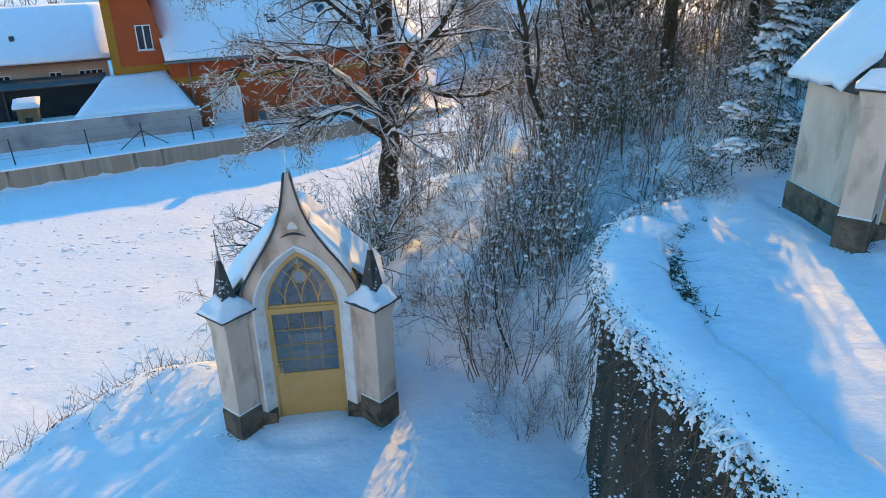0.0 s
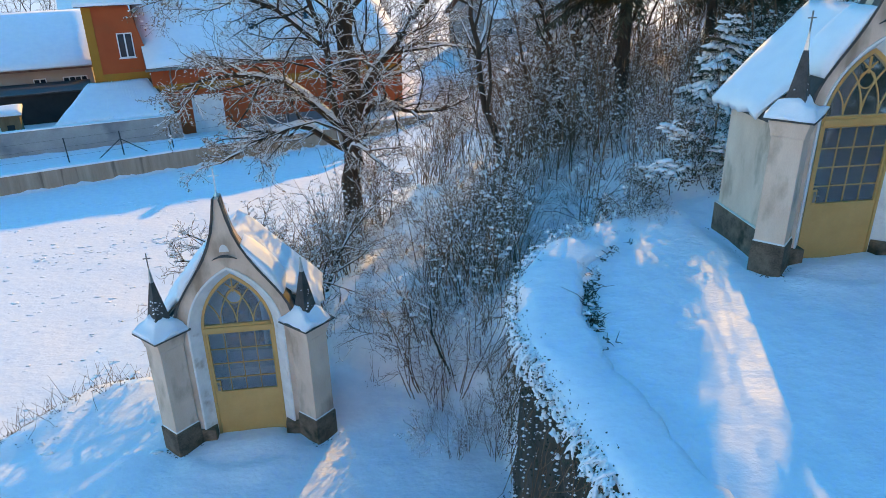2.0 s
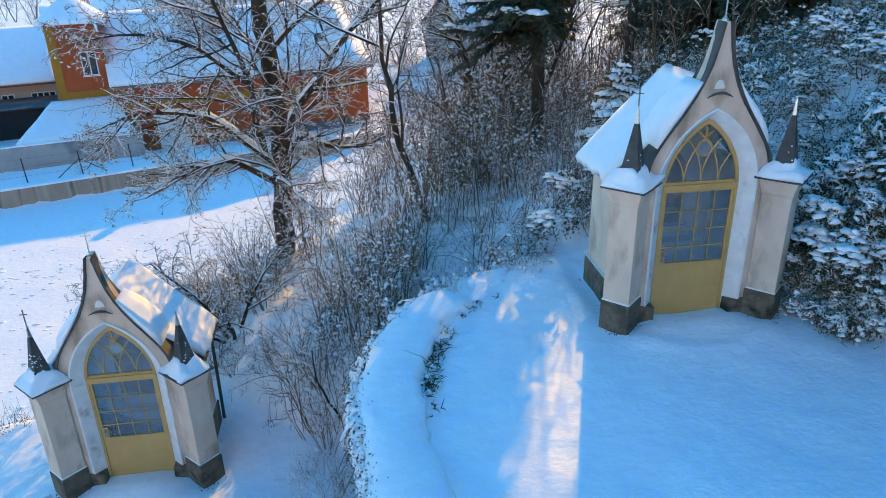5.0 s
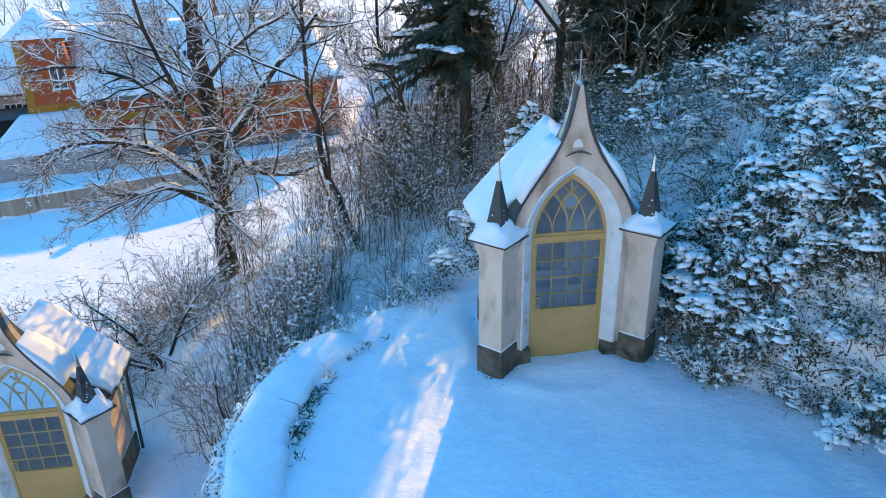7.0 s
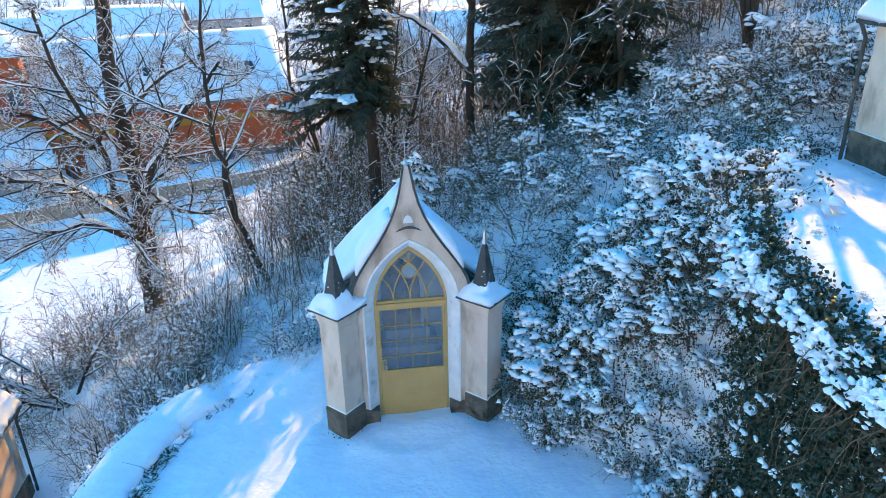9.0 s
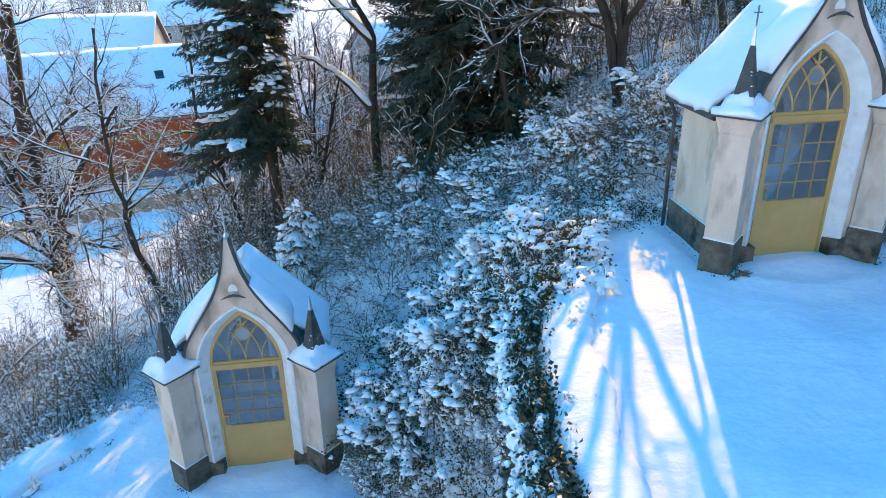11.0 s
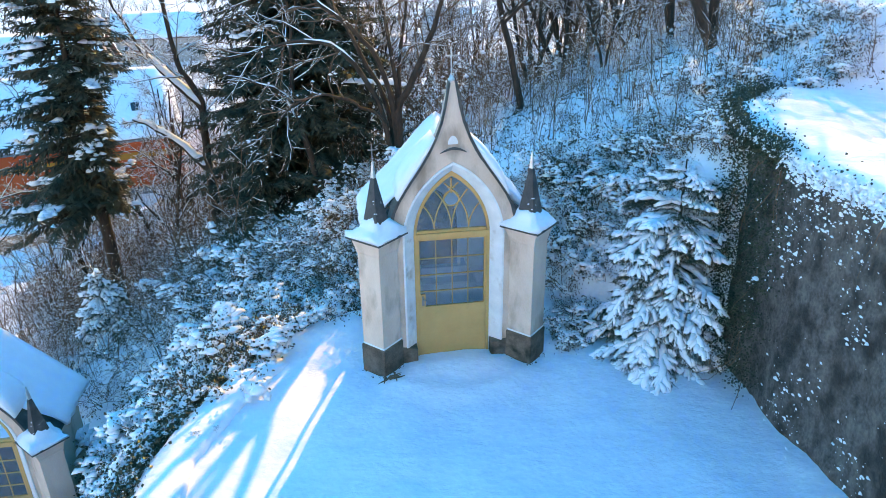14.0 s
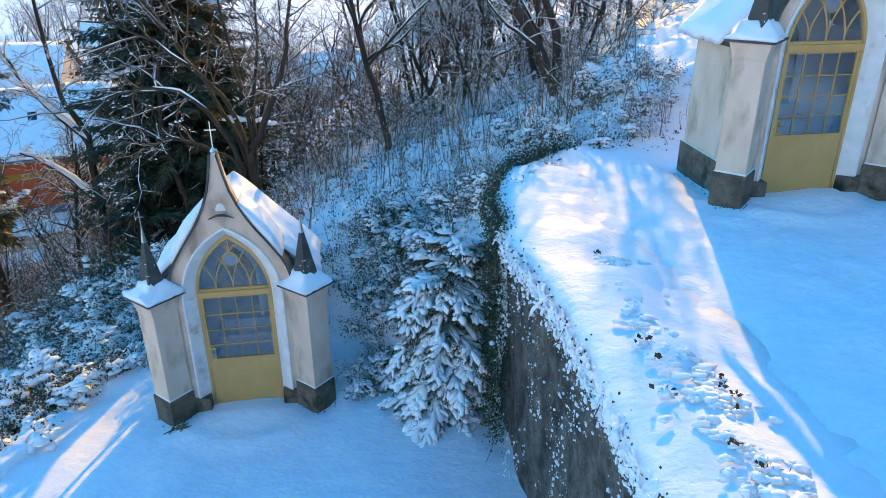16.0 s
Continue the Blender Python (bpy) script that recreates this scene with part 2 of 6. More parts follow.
def part(name, geo, material, parent=None, label="", smooth=False, bevel=0.0):
    me = bpy.data.meshes.new(name)
    me.from_pydata(geo.v, [], geo.f)
    me.materials.append(material)
    if smooth:
        me.polygons.foreach_set("use_smooth", [True] * len(me.polygons))
    me.update()
    ob = new(name, me)
    if parent:
        ob.parent = parent
    if label:
        tagged(ob, label)
    if bevel:
        md = ob.modifiers.new("bevel", "BEVEL")
        md.width, md.segments, md.limit_method, md.angle_limit = bevel, 2, "ANGLE", radians(35)
    return ob


def thing(name, m, label, category, group="", kind=""):
    ob = new(name)
    ob.empty_display_size = 0.2
    ob.matrix_basis = m
    return tagged(ob, label, category, group, kind)


def interp(x, xs, ys):
    return float(np.interp(x, xs, ys))


def sstep(a, b, x):
    t = min(1.0, max(0.0, (x - a) / (b - a)))
    return t * t * (3 - 2 * t)


# ---------------------------------------------------------------- lie of the land
CHAPELS = ((-2.464, 10.705, -7.976, 7.4), (7.423, 10.308, -4.426, 7.24), (16.340, 10.026, -0.137, 7.98), (25.409, 9.801, 3.834, 6.5))
FLOOR = (-7.93, -4.38, -0.10, 3.87, 7.9)
EDGES = (
    ((-14, 4.67, 6, 7.1, 8.1, 9, 10, 11.2, 12.06, 12.6, 13.3), (3.9, 2.93, 2.67, 2.4, 2.2, 2.26, 2.5, 3.15, 4.07, 5.5, 8.0)),
    ((-14, 5.8, 6.7, 7.85, 9.5, 10.9, 11.55, 12.2), (12.6, 12.14, 12.14, 12.2, 12.8, 13.5, 14.4, 16.2)),
    ((-14, 3.3, 4.35, 5.6, 6.8, 8, 9.7, 11.2, 12.2, 12.8, 13.3), (22.4, 21.4, 21.33, 21.2, 21.04, 20.75, 20.67, 21.1, 22.0, 23.0, 25.0)),
    ((-14, 8, 10, 11.2, 12.5), (31.2, 30.0, 30.0, 30.5, 33.0)),
)
FEET = (
    ((9.5, 10.6, 11.5, 12.3, 13.3), (2.3, 2.2, 1.2, 0.0, -1.5)),
    ((7.6, 7.9, 8.3, 9, 9.6, 10.8, 12.2), (12.2, 12.1, 11.7, 10.8, 10.0, 9.3, 9.2)),
    ((9.8, 10.4, 11.2, 12, 13.3), (20.6, 19.9, 18.9, 18.2, 17.0)),
    ((9.8, 10.5, 12, 13.3), (30, 29.3, 28, 27)),
)
NAT_X = (-60, -9, -6, -3.5, -1.6, 4, 7, 10.5, 15, 18.7, 21.5, 26, 32, 45, 90, 300)
NAT_Z = (-10.0, -10.0, -9.4, -8.3, -7.5, -5.0, -3.6, -1.5, 0.7, 2.3, 3.4, 5.4, 8.3, 14, 30, 60)


def natural(x, y):
    xs = x - 0.25 * max(0.0, min(y, 70) - 17) - 0.5 * max(0.0, -14 - y)
    return interp(xs, NAT_X, NAT_Z)


def terraced(x, y, shift=0.0):
    yy = min(y, 13.3)
    k = 0
    for i, (ey, ex) in enumerate(EDGES):
        if x > interp(yy, ey, ex) + shift + (0.2 if i == 2 else 0.0):
            k = i + 1
    z = FLOOR[k]
    if k < 4:
        fy, fx = FEET[k]
        if y > fy[0]:
            e, f = interp(yy, *EDGES[k]) + shift, interp(yy, fy, fx)
            if x > f and e > f + 0.05:
                z += (FLOOR[k + 1] - FLOOR[k]) * sstep(-0.25, 1.0, (x - f) / (e - f)) * sstep(0, 0.8, y - fy[0] + 0.2)
    if k == 0:
        z = -7.93 + (natural(x, y) + 7.93) * sstep(0.0, 2.6, (-5.2 - 0.55 * (y - 13.9) * -0.9 - x) * 1.0) if x < -4 else z
    return z


def height(x, y, shift=0.25):
    s = sstep(12.2, 14.6, y)
    z = natural(x, y) if s >= 1 else (terraced(x, y, shift) * (1 - s) + natural(x, y) * s)
    side = (y - 30.55) * 0.8695 - (x + 20.3) * 0.4939
    if y > 22 and side > 0.1 and z < -8.9:
        z = max(z, z + (-9.25 - z) * sstep(0.1, 0.35, side))
        up = (y - 41.0) * 0.909 - (x + 15.5) * 0.416
        if up > -3.1 and (x + 15.5) * 0.909 + (y - 41.0) * 0.416 < 0.9 and y < 60:
            z = max(z, -9.15)
        elif up < 4 and y < 60:
            z -= 0.6 * sstep(-3.2, -1.8, up)
    if y < -13:
        z = z + (natural(x, y) - z) * sstep(-13, -16, y)
        # unseen slope behind the camera, added to bounce warm sun onto the fronts
        z += 55 * sstep(-24, -110, y)
    if 7 < y < 13:
        for cx, cy, _, a in CHAPELS:
            if abs(x - cx) < 3:
                ca, sa = math.cos(radians(a)), math.sin(radians(a))
                u, w = (x - cx) * ca + (y - cy) * sa, -(x - cx) * sa + (y - cy) * ca
                z += 0.10 * math.exp(-(u / 0.75) ** 2 - ((w + 0.45) / 0.35) ** 2) + 0.06 * math.exp(-((math.hypot(u, w - 0.25) - 1.45) / 0.16) ** 2) * sstep(0.0, -0.5, w) - 0.09 * math.exp(-((abs(u) - 1.3) ** 2 + (w + 0.45) ** 2) / 0.09)
                z -= 0.08 * math.exp(-((abs(u) - 1.32) / 0.16) ** 2) * sstep(-0.2, 0.3, w) * sstep(2.2, 1.7, w)
    if 0 < y < 11.5 and 20.6 < x < 25:
        z += 0.03 * noise.noise(Vector((x * 3.1, y * 4.2, 4.4))) + 0.022 * noise.noise(Vector((x * 6.5, y * 8.0, 8.1)))
    if 1.5 < y < 8.6 and 21.5 < x < 24:
        o = x - interp(y, *EDGES[2])
        band = sstep(0.9, 1.2, o) * sstep(2.1, 1.6, o)
        z += band * (0.10 * max(0.0, noise.noise(Vector((x * 3.6, y * 3.6, 2.2)))) + 0.06 * max(0.0, noise.noise(Vector((x * 1.5, y * 1.5, 7.2)))) - 0.03)
    if -32 < x < 45 and y < 42:
        z += 0.03 * noise.noise(Vector((x * 1.4, y * 1.4, 5.5)))
    if -14 < x < 45 and y < 60:
        rough = 0.05 + 0.22 * sstep(12.5, 16, y) * sstep(-7, -3, x - 0.25 * max(0, y - 17))
        z += rough * noise.noise(Vector((x * 0.55, y * 0.55, 3.1))) + rough * 0.5 * noise.noise(Vector((x * 1.7, y * 1.7, 9.1)))
        z += 0.012 * noise.noise(Vector((x * 5.0, y * 5.0, 1.0))) + 0.010 * noise.noise(Vector((x * 7.0, y * 10.0, 6.0)))
    return z


def axis(*spans):
    out = []
    for a, b, step in spans:
        out += list(np.arange(a, b - 1e-6, step))
    return out + [spans[-1][1]]


gx = axis((-420, -60, 30), (-60, -30, 2), (-30, -10, 0.5), (-10, 30, 0.13), (30, 60, 1.2), (60, 420, 30))
gy = axis((-320, -140, 30), (-140, -20, 6), (-20, 1, 0.9), (1, 15, 0.13), (15, 42, 0.4), (42, 100, 2.5), (100, 640, 45))
g = Geo()
for y in gy:
    for x in gx:
        g.v.append((x, y, height(x, y)))
nx = len(gx)
g.f = [(j * nx + i, j * nx + i + 1, (j + 1) * nx + i + 1, (j + 1) * nx + i) for j in range(len(gy) - 1) for i in range(nx - 1)]
tagged(part("ground", g, SNOW, smooth=True), "snow-covered terraced hillside and valley field, unseen slope added behind", "ground", kind="structure")


# ---------------------------------------------------------------- retaining walls
def fleck(geo, p, s, rnd):
    """A tiny uneven bead of snow."""
    s *= 0.45 + 1.5 * rnd.random() ** 3
    a, b = s * rnd.uniform(0.7, 1.5), s * rnd.uniform(0.7, 1.5)
    geo.add([(p.x + a, p.y, p.z), (p.x, p.y + b, p.z), (p.x - a, p.y, p.z), (p.x, p.y - b, p.z), (p.x, p.y, p.z + s * 0.9), (p.x, p.y, p.z - s * 0.5)],
            [(0, 1, 4), (1, 2, 4), (2, 3, 4), (3, 0, 4), (1, 0, 5), (2, 1, 5), (3, 2, 5), (0, 3, 5)])


def edge_line(i, y0, y1, step):
    ey, ex = EDGES[i]
    ys = np.arange(y0, y1, step)
    pts = [Vector((interp(y, ey, ex), y, 0)) for y in ys]
    for _ in range(12):
        pts = [pts[0]] + [(pts[k - 1] + pts[k] * 2 + pts[k + 1]) / 4 for k in range(1, len(pts) - 1)] + [pts[-1]]
    return pts


def inward(pts, k):
    d = pts[min(k + 1, len(pts) - 1)] - pts[max(k - 1, 0)]
    return Vector((d.y, -d.x, 0)).normalized()


def retaining_wall(i, y1, rim, seed):
    rnd = random.Random(seed)
    z0, z1 = FLOOR[i], FLOOR[i + 1]
    pts = edge_line(i, -12, y1, 0.16)
    w = thing("retaining_wall", pose(pts[0].x, pts[0].y, z0), "dark weathered retaining wall with ivy and clinging snow", "wall", "terrace walls", "structure")
    off = Vector((pts[0].x, pts[0].y, z0))
    g = Geo()
    rings = []
    for k, p in enumerate(pts):
        n = inward(pts, k)
        ring = []
        low = 1.0 * (1 - sstep(0, 9, len(pts) - 1 - k))
        for h in np.linspace(-0.4, z1 - z0 + 0.02 - low, 22):
            b = 0.10 * noise.noise(Vector((p.y * 1.1, h * 1.3, seed))) + 0.05 * noise.noise(Vector((p.y * 3.7, h * 3.7, seed + 5)))
            q = p + n * ((0.26 if i == 2 else 0.02) + 0.03 * h * (i != 2) - 0.06 + b * 0.8) + Vector((0, 0, z0 + h)) - off
            ring.append(tuple(q))
        top = p + n * (0.55 if i == 2 else 0.34) + Vector((0, 0, z1 + 0.02 - low)) - off
        ring += [tuple(top), tuple(top - Vector((0, 0, z1 - z0 + 0.4 - low)))]
        rings.append(ring)
    g.rings(rings, close=True)
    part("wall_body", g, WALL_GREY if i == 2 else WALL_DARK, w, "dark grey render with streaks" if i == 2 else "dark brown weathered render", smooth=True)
    # snow-laden coping, a low swell along the edge
    g = Geo()
    rings = []
    prof = ((0.60, -0.25), (0.0, -0.14), (-0.07, -0.04), (-0.05, 0.04), (0.04, 0.10), (0.2, 0.13), (rim * 0.5, 0.14), (rim * 0.82, 0.14), (rim * 0.93, 0.115), (rim * 0.97, 0.02), (rim * 0.94, -0.08), (rim * 0.94, -0.25))
    if i == 2:
        prof = prof[:6] + ((0.7, 0.17), (1.0, 0.11), (1.35, 0.05), (1.75, -0.05), (1.75, -0.25))
    for k, p in enumerate(pts):
        n = inward(pts, k)
        ring = []
        end = sstep(0, 9, len(pts) - 1 - k)
        for o, h in prof:
            h = h * end - 0.3 * (1 - end)
            b = 0.09 * noise.noise(Vector((p.x * 1.2 + o * 2, p.y * 1.2, seed))) + 0.06 * noise.noise(Vector((p.x * 4 + o * 5, p.y * 4, seed))) + 0.03 * noise.noise(Vector((p.x * 9 + o * 9, p.y * 9, seed)))
            if i == 2 and 0.5 < o < 1.2:
                h += 0.09 * noise.noise(Vector((p.y * 1.9, o * 3.0, seed + 8)))
            q = p + n * (o + b * (1.2 if o < 0.1 else 1.1)) + Vector((0, 0, z1 + h + b * 0.5)) - off
            ring.append(tuple(q))
        rings.append(ring)
    g.rings(rings, close=True)
    part("snow_coping", g, SNOW, w, "thick snow along the wall top", smooth=True)
    # ivy and dead stems hanging over the face, with snow caught in them
    leaves, stems, snow = Geo(), Geo(), Geo()
    for _ in range((5200, 9500, 7500, 0)[i]):
        k = rnd.randrange(len(pts) * 2 // 5, len(pts))
        p, n = pts[k], inward(pts, k)
        H = z1 - z0
        deep = (0.3, 1.0, sstep(7.8, 8.6, p.y))[i]
        fringe = rnd.random() < (0.4, 0.3, 0.3 if deep > 0.5 else 0.55)[i]
        h = H + 0.06 - abs(rnd.gauss(0, 0.22 if i != 2 else 0.08)) if fringe else H * (1 - rnd.random() ** (1.6 if deep < 0.5 else 1.0))
        if h < (0.3 if i == 2 else 0.05):
            continue
        q = p - n * rnd.uniform(0.02, 0.14 if deep < 0.5 else 0.42 if i == 1 else 0.13) + Vector((0, rnd.uniform(-0.1, 0.1), h + z0)) - off
        full = fringe or rnd.random() < deep
        bare = i == 2 and deep < 0.5
        if bare:
            full = False
            for _ in range(rnd.randint(2, 4)):
                s = (0.004 + (0.028 if fringe else 0.02) * rnd.random() ** 3)
                if not fringe and noise.noise(Vector((p.y * 1.3, h * 0.8, seed + 4.0))) < 0.08:
                    continue
                snow.lump(q - n * 0.02 + Vector((0, rnd.gauss(0, 0.1), -abs(rnd.gauss(0, 0.12)) if fringe else rnd.gauss(0, 0.1))), s * 0.7, s * rnd.uniform(1.0, 2.0), s * rnd.uniform(0.8, 1.6), rnd, 0.6)
            if not fringe or rnd.random() < 0.85:
                continue
        for _ in range((3 if i == 0 else 8 if i == 1 else 14) if full else 1):
            leaves.leaf(q + Vector((rnd.gauss(0, 0.08), rnd.gauss(0, 0.1), rnd.gauss(0, 0.1))), Vector((rnd.uniform(-1, 0.2), rnd.uniform(-1, 1), rnd.uniform(-1, 0.4))), rnd.uniform(0.02, 0.042) if i == 0 else rnd.uniform(0.04, 0.08) if i == 1 else rnd.uniform(0.025, 0.05), rnd)
        if rnd.random() < ((0.75 if i == 0 else 0.34 if i == 1 else 0.3) if fringe else 0.12 if i == 2 else 0.2 if i == 1 else 0.35):
            if fringe or (deep > 0.5 and rnd.random() < 0.25):
                s = rnd.uniform(0.012, 0.034) if i != 1 else rnd.uniform(0.02, 0.05)
                c = q - n * (0.06 if i != 1 else 0.16)
                for _ in range(1 if i != 1 else rnd.randint(1, 5)):
                    snow.lump(c, s * rnd.uniform(0.8, 1.5), s * rnd.uniform(1.0, 2.2), s * rnd.uniform(0.7, 1.3), rnd, 0.5)
                    c = c + Vector((rnd.gauss(0, 0.03), rnd.gauss(0, 0.06), rnd.gauss(-0.02, 0.03)))
            elif noise.noise(Vector((p.y * 0.9, h * 0.5, seed + 2.0))) > 0.02:
                for _ in range(rnd.randint(2, 7)):
                    fleck(snow, q - n * 0.03 + Vector((0, rnd.gauss(0, 0.05), rnd.gauss(0, 0.14))), rnd.uniform(0.006, 0.02), rnd)
        if rnd.random() < (0.07, 0.12, 0.02, 0)[i]:
            a = [q]
            d = Vector((-0.25, rnd.uniform(-0.4, 0.4), -1)).normalized()
            for _ in range(4):
                a.append(a[-1] + d * 0.22)
                d = (d + Vector((rnd.gauss(0, 0.25), rnd.gauss(0, 0.3), rnd.gauss(0, 0.2)))).normalized()
            stems.tube(a, [0.008, 0.007, 0.006, 0.005, 0.003], 3)
    for _ in range((420, 60, 45, 0)[i]):
        k = rnd.randrange(len(pts) * 2 // 5, len(pts) - 3)
        if noise.noise(Vector((k * 0.12, seed, 0.7))) < -0.12:
            continue
        p, n = pts[k], inward(pts, k)
        q = p + n * rnd.uniform(-0.04, 0.12) + Vector((0, 0, z1 + 0.03)) - off
        d = (-n * 0.8 + Vector((0, rnd.gauss(0, 0.5), rnd.uniform(-0.2, 0.35)))).normalized()
        run = [q]
        for _ in range(rnd.randint(3, 6)):
            run.append(run[-1] + d * rnd.uniform(0.05, 0.09))
            d = (d + Vector((rnd.gauss(0, 0.15), rnd.gauss(0, 0.3), -0.42))).normalized()
        stems.tube(run, [0.006] * len(run), 3)
        rr = [rnd.uniform(0.010, 0.026) * (0.5 if j in (0, len(run) - 1) else 1.0) for j in range(len(run))]
        snow.tube([v + Vector((0, 0, r * 0.8)) for v, r in zip(run, rr)], rr, 5, True)
    if leaves.v:
        tagged(part("ivy", leaves, IVY, w, "dark green ivy leaves"), kind="stuff")
        tagged(part("hanging_stems", stems, TWIG, w, "bare hanging stems"), kind="stuff")
        tagged(part("caught_snow", snow, SNOW_TWIG, w, "small clumps of snow"), kind="stuff")
    return w


retaining_wall(0, 12.4, 0.86, 3)
retaining_wall(1, 11.0, 0.6, 5)
retaining_wall(2, 12.4, 0.9, 7)
retaining_wall(3, 11.0, 0.8, 9)


# ---------------------------------------------------------------- chapels
def arch(hw, spring, apex, n=12):
    """The right half of a pointed arch, from its spring to its tip."""
    rise = apex - spring
    c = (rise * rise - hw * hw) / (2 * hw)
    r = hw + c
    end = math.acos(c / r)
    return [(-c + r * math.cos(end * i / n), spring + r * math.sin(end * i / n)) for i in range(n + 1)]


def arch_loop(hw, spring, apex, z0, n=12):
    """Over the whole arch, from the left foot to the right foot."""
    right = arch(hw, spring, apex, n)
    left = [(-x, z) for x, z in right]
    return [(-hw, z0)] + left + right[::-1][1:] + [(hw, z0)]


def diamond(cx, cy, z, r):
    return [(cx, cy - r, z), (cx + r, cy, z), (cx, cy + r, z), (cx - r, cy, z)]


OGEE = [(0.93, 2.36), (0.96, 2.46), (0.95, 2.60), (0.905, 2.78), (0.825, 2.95), (0.725, 3.11), (0.625, 3.26), (0.525, 3.40), (0.44, 3.53), (0.34, 3.70), (0.24, 3.90), (0.15, 4.14), (0.088, 4.40), (0.03, 4.72)]
SPRING = 2.24


def porch_depth(z):
    return 0.52 - 0.50 * sstep(3.35, 4.75, z) ** 0.8


def cross(geo, x, y, z, h, arm):
    geo.box(x - 0.008, x + 0.008, y - 0.008, y + 0.008, z, z + h)
    geo.box(x - arm, x + arm, y - 0.007, y + 0.007, z + h * 0.66, z + h * 0.66 + 0.016)


def chapel(m, seed, label):
    rnd = random.Random(seed)
    c = thing("wayside_chapel", m, label, "chapel", "chapels up the hill")
    # front wall with its ogee gable and the arch cut out
    outer = [(-0.93, -0.4)] + [(-x, z) for x, z in OGEE] + [(x, z) for x, z in reversed(OGEE)] + [(0.93, -0.4)]
    hole = arch_loop(0.80, SPRING, 3.50, -0.4, 14)
    g = Geo()
    g.prism(outer + hole[::-1], -0.20, 0.08)
    part("front_wall", g, PLASTER, c, "cream plaster ogee gable front")
    # splayed white surround
    g = Geo()
    a, b = arch_loop(0.815, SPRING, 3.52, -0.3, 14), arch_loop(0.785, SPRING, 3.48, -0.3, 14)
    d = arch_loop(0.62, SPRING, 3.32, -0.3, 14)
    g.rings([[(x, -0.195, z) for x, z in a], [(x, -0.225, z) for x, z in a], [(x, -0.222, z) for x, z in b], [(x, -0.02, z) for x, z in d], [(x, 0.06, z) for x, z in d]], close=False, top=False, bottom=False)
    part("arch_surround", g, WHITE_PLASTER, c, "whitewashed pointed surround")
    for s in (-1, 1):
        g = Geo()
        g.prism([(s * 0.62, -0.4), (s * 0.905, -0.4), (s * 0.905, 0.34), (s * 0.63, 0.30)][::s], -0.235, -0.01)
        part("jamb_plinth", g, PLINTH, c, "dark grey foot of the jamb", bevel=0.012)
    # moulding under the finial
    g = Geo()
    arc = [Vector((x, -0.25 - 0.02 * math.cos(x * 8), 3.66 + 0.085 * math.cos(x / 0.20 * 1.4))) for x in np.linspace(-0.20, 0.20, 9)]
    g.tube(arc, [0.006, 0.012, 0.018, 0.022, 0.024, 0.022, 0.018, 0.012, 0.006], 6, True)
    part("eyebrow_moulding", g, SLATE, c, "small dark moulding in the gable", smooth=True)
    g = Geo()
    g.prism([(-0.08, 3.79), (0.08, 3.79), (0.075, 3.84), (0.055, 3.885), (0.03, 3.915), (0, 3.925), (-0.03, 3.915), (-0.055, 3.885), (-0.075, 3.84)], -0.204, -0.19)
    part("gable_relief", g, WHITE_PLASTER, c, "raised whitewashed panel", bevel=0.01)
    # nave
    for s in (-1, 1):
        g = Geo()
        g.box(min(s * 0.93, s * 1.17), max(s * 0.93, s * 1.17), -0.1, 1.55, -0.5, 2.36)
        part("side_wall", g, PLASTER, c, "plain cream plaster side")
        g = Geo()
        g.box(min(s * 1.172, s * 1.22), max(s * 1.172, s * 1.22), 0.05, 1.60, -0.5, 0.50)
        part("side_plinth", g, PLINTH, c, "dark grey plinth", bevel=0.015)
        g = Geo()
        g.box(min(s * 1.172, s * 1.222), max(s * 1.172, s * 1.19), 0.06, 1.60, 0.502, 0.512)
        part("plinth_snow", g, WHITE_PLASTER, c, "thin pale frosted line")
    g = Geo()
    g.prism([(-0.928, -0.5), (0.928, -0.5), (0.928, 2.36), (0, 3.62), (-0.928, 2.36)], 1.32, 1.55)
    part("back_wall", g, PLASTER, c)
    g = Geo()
    g.box(-0.928, 0.928, 0.09, 1.31, -0.12, -0.02)
    part("chapel_floor", g, CONCRETE, c)
    # main roof: slate with a blanket of snow
    ov, t = 1.36, 0.05
    g = Geo()
    g.prism([(-ov, 2.26), (0, 3.66), (ov, 2.26), (ov, 2.33), (0, 3.74), (-ov, 2.33)], 0.10, 1.68)
    part("roof", g, SLATE, c, "dark slate pitched roof")
    for s in (-1, 1):
        g = Geo()
        rings = []
        for j in range(14):
            end = 0.75 if j in (0, 13) else 1.0
            lower, upper = [], []
            for i in range(13):
                f = i / 12
                front = 0.02 + 0.34 * sstep(0.5, 0.85, f)
                v = front + (1.74 - front) * j / 13
                x, z = s * ov * 1.05 * f, 3.735 - 1.4 * 1.05 * f
                th = (0.155 + 0.035 * noise.noise(Vector((x * 2 + seed, v * 2.2, s)))) * end
                if i == 12:
                    th *= 0.8
                ragged = (0.05 * noise.noise(Vector((v * 5 + seed, s, 3.3))) + 0.03 * noise.noise(Vector((v * 13, s, seed)))) if i == 12 else 0.0
                upper.append((x + s * (0.35 * th * (0.7 if i else 0) + ragged), v, z + th * 0.9 - ragged))
                lower.append((x + s * ragged, v, z + 0.004 - ragged))
            rings.append(upper + lower[::-1])
        g.rings(rings)
        part("roof_snow", g, SNOW_ROOF, c, "thick even snow on the roof", smooth=True)
    for s in (-1, 1):
        if (seed, s) not in ((1, 1), (3, -1)):
            continue
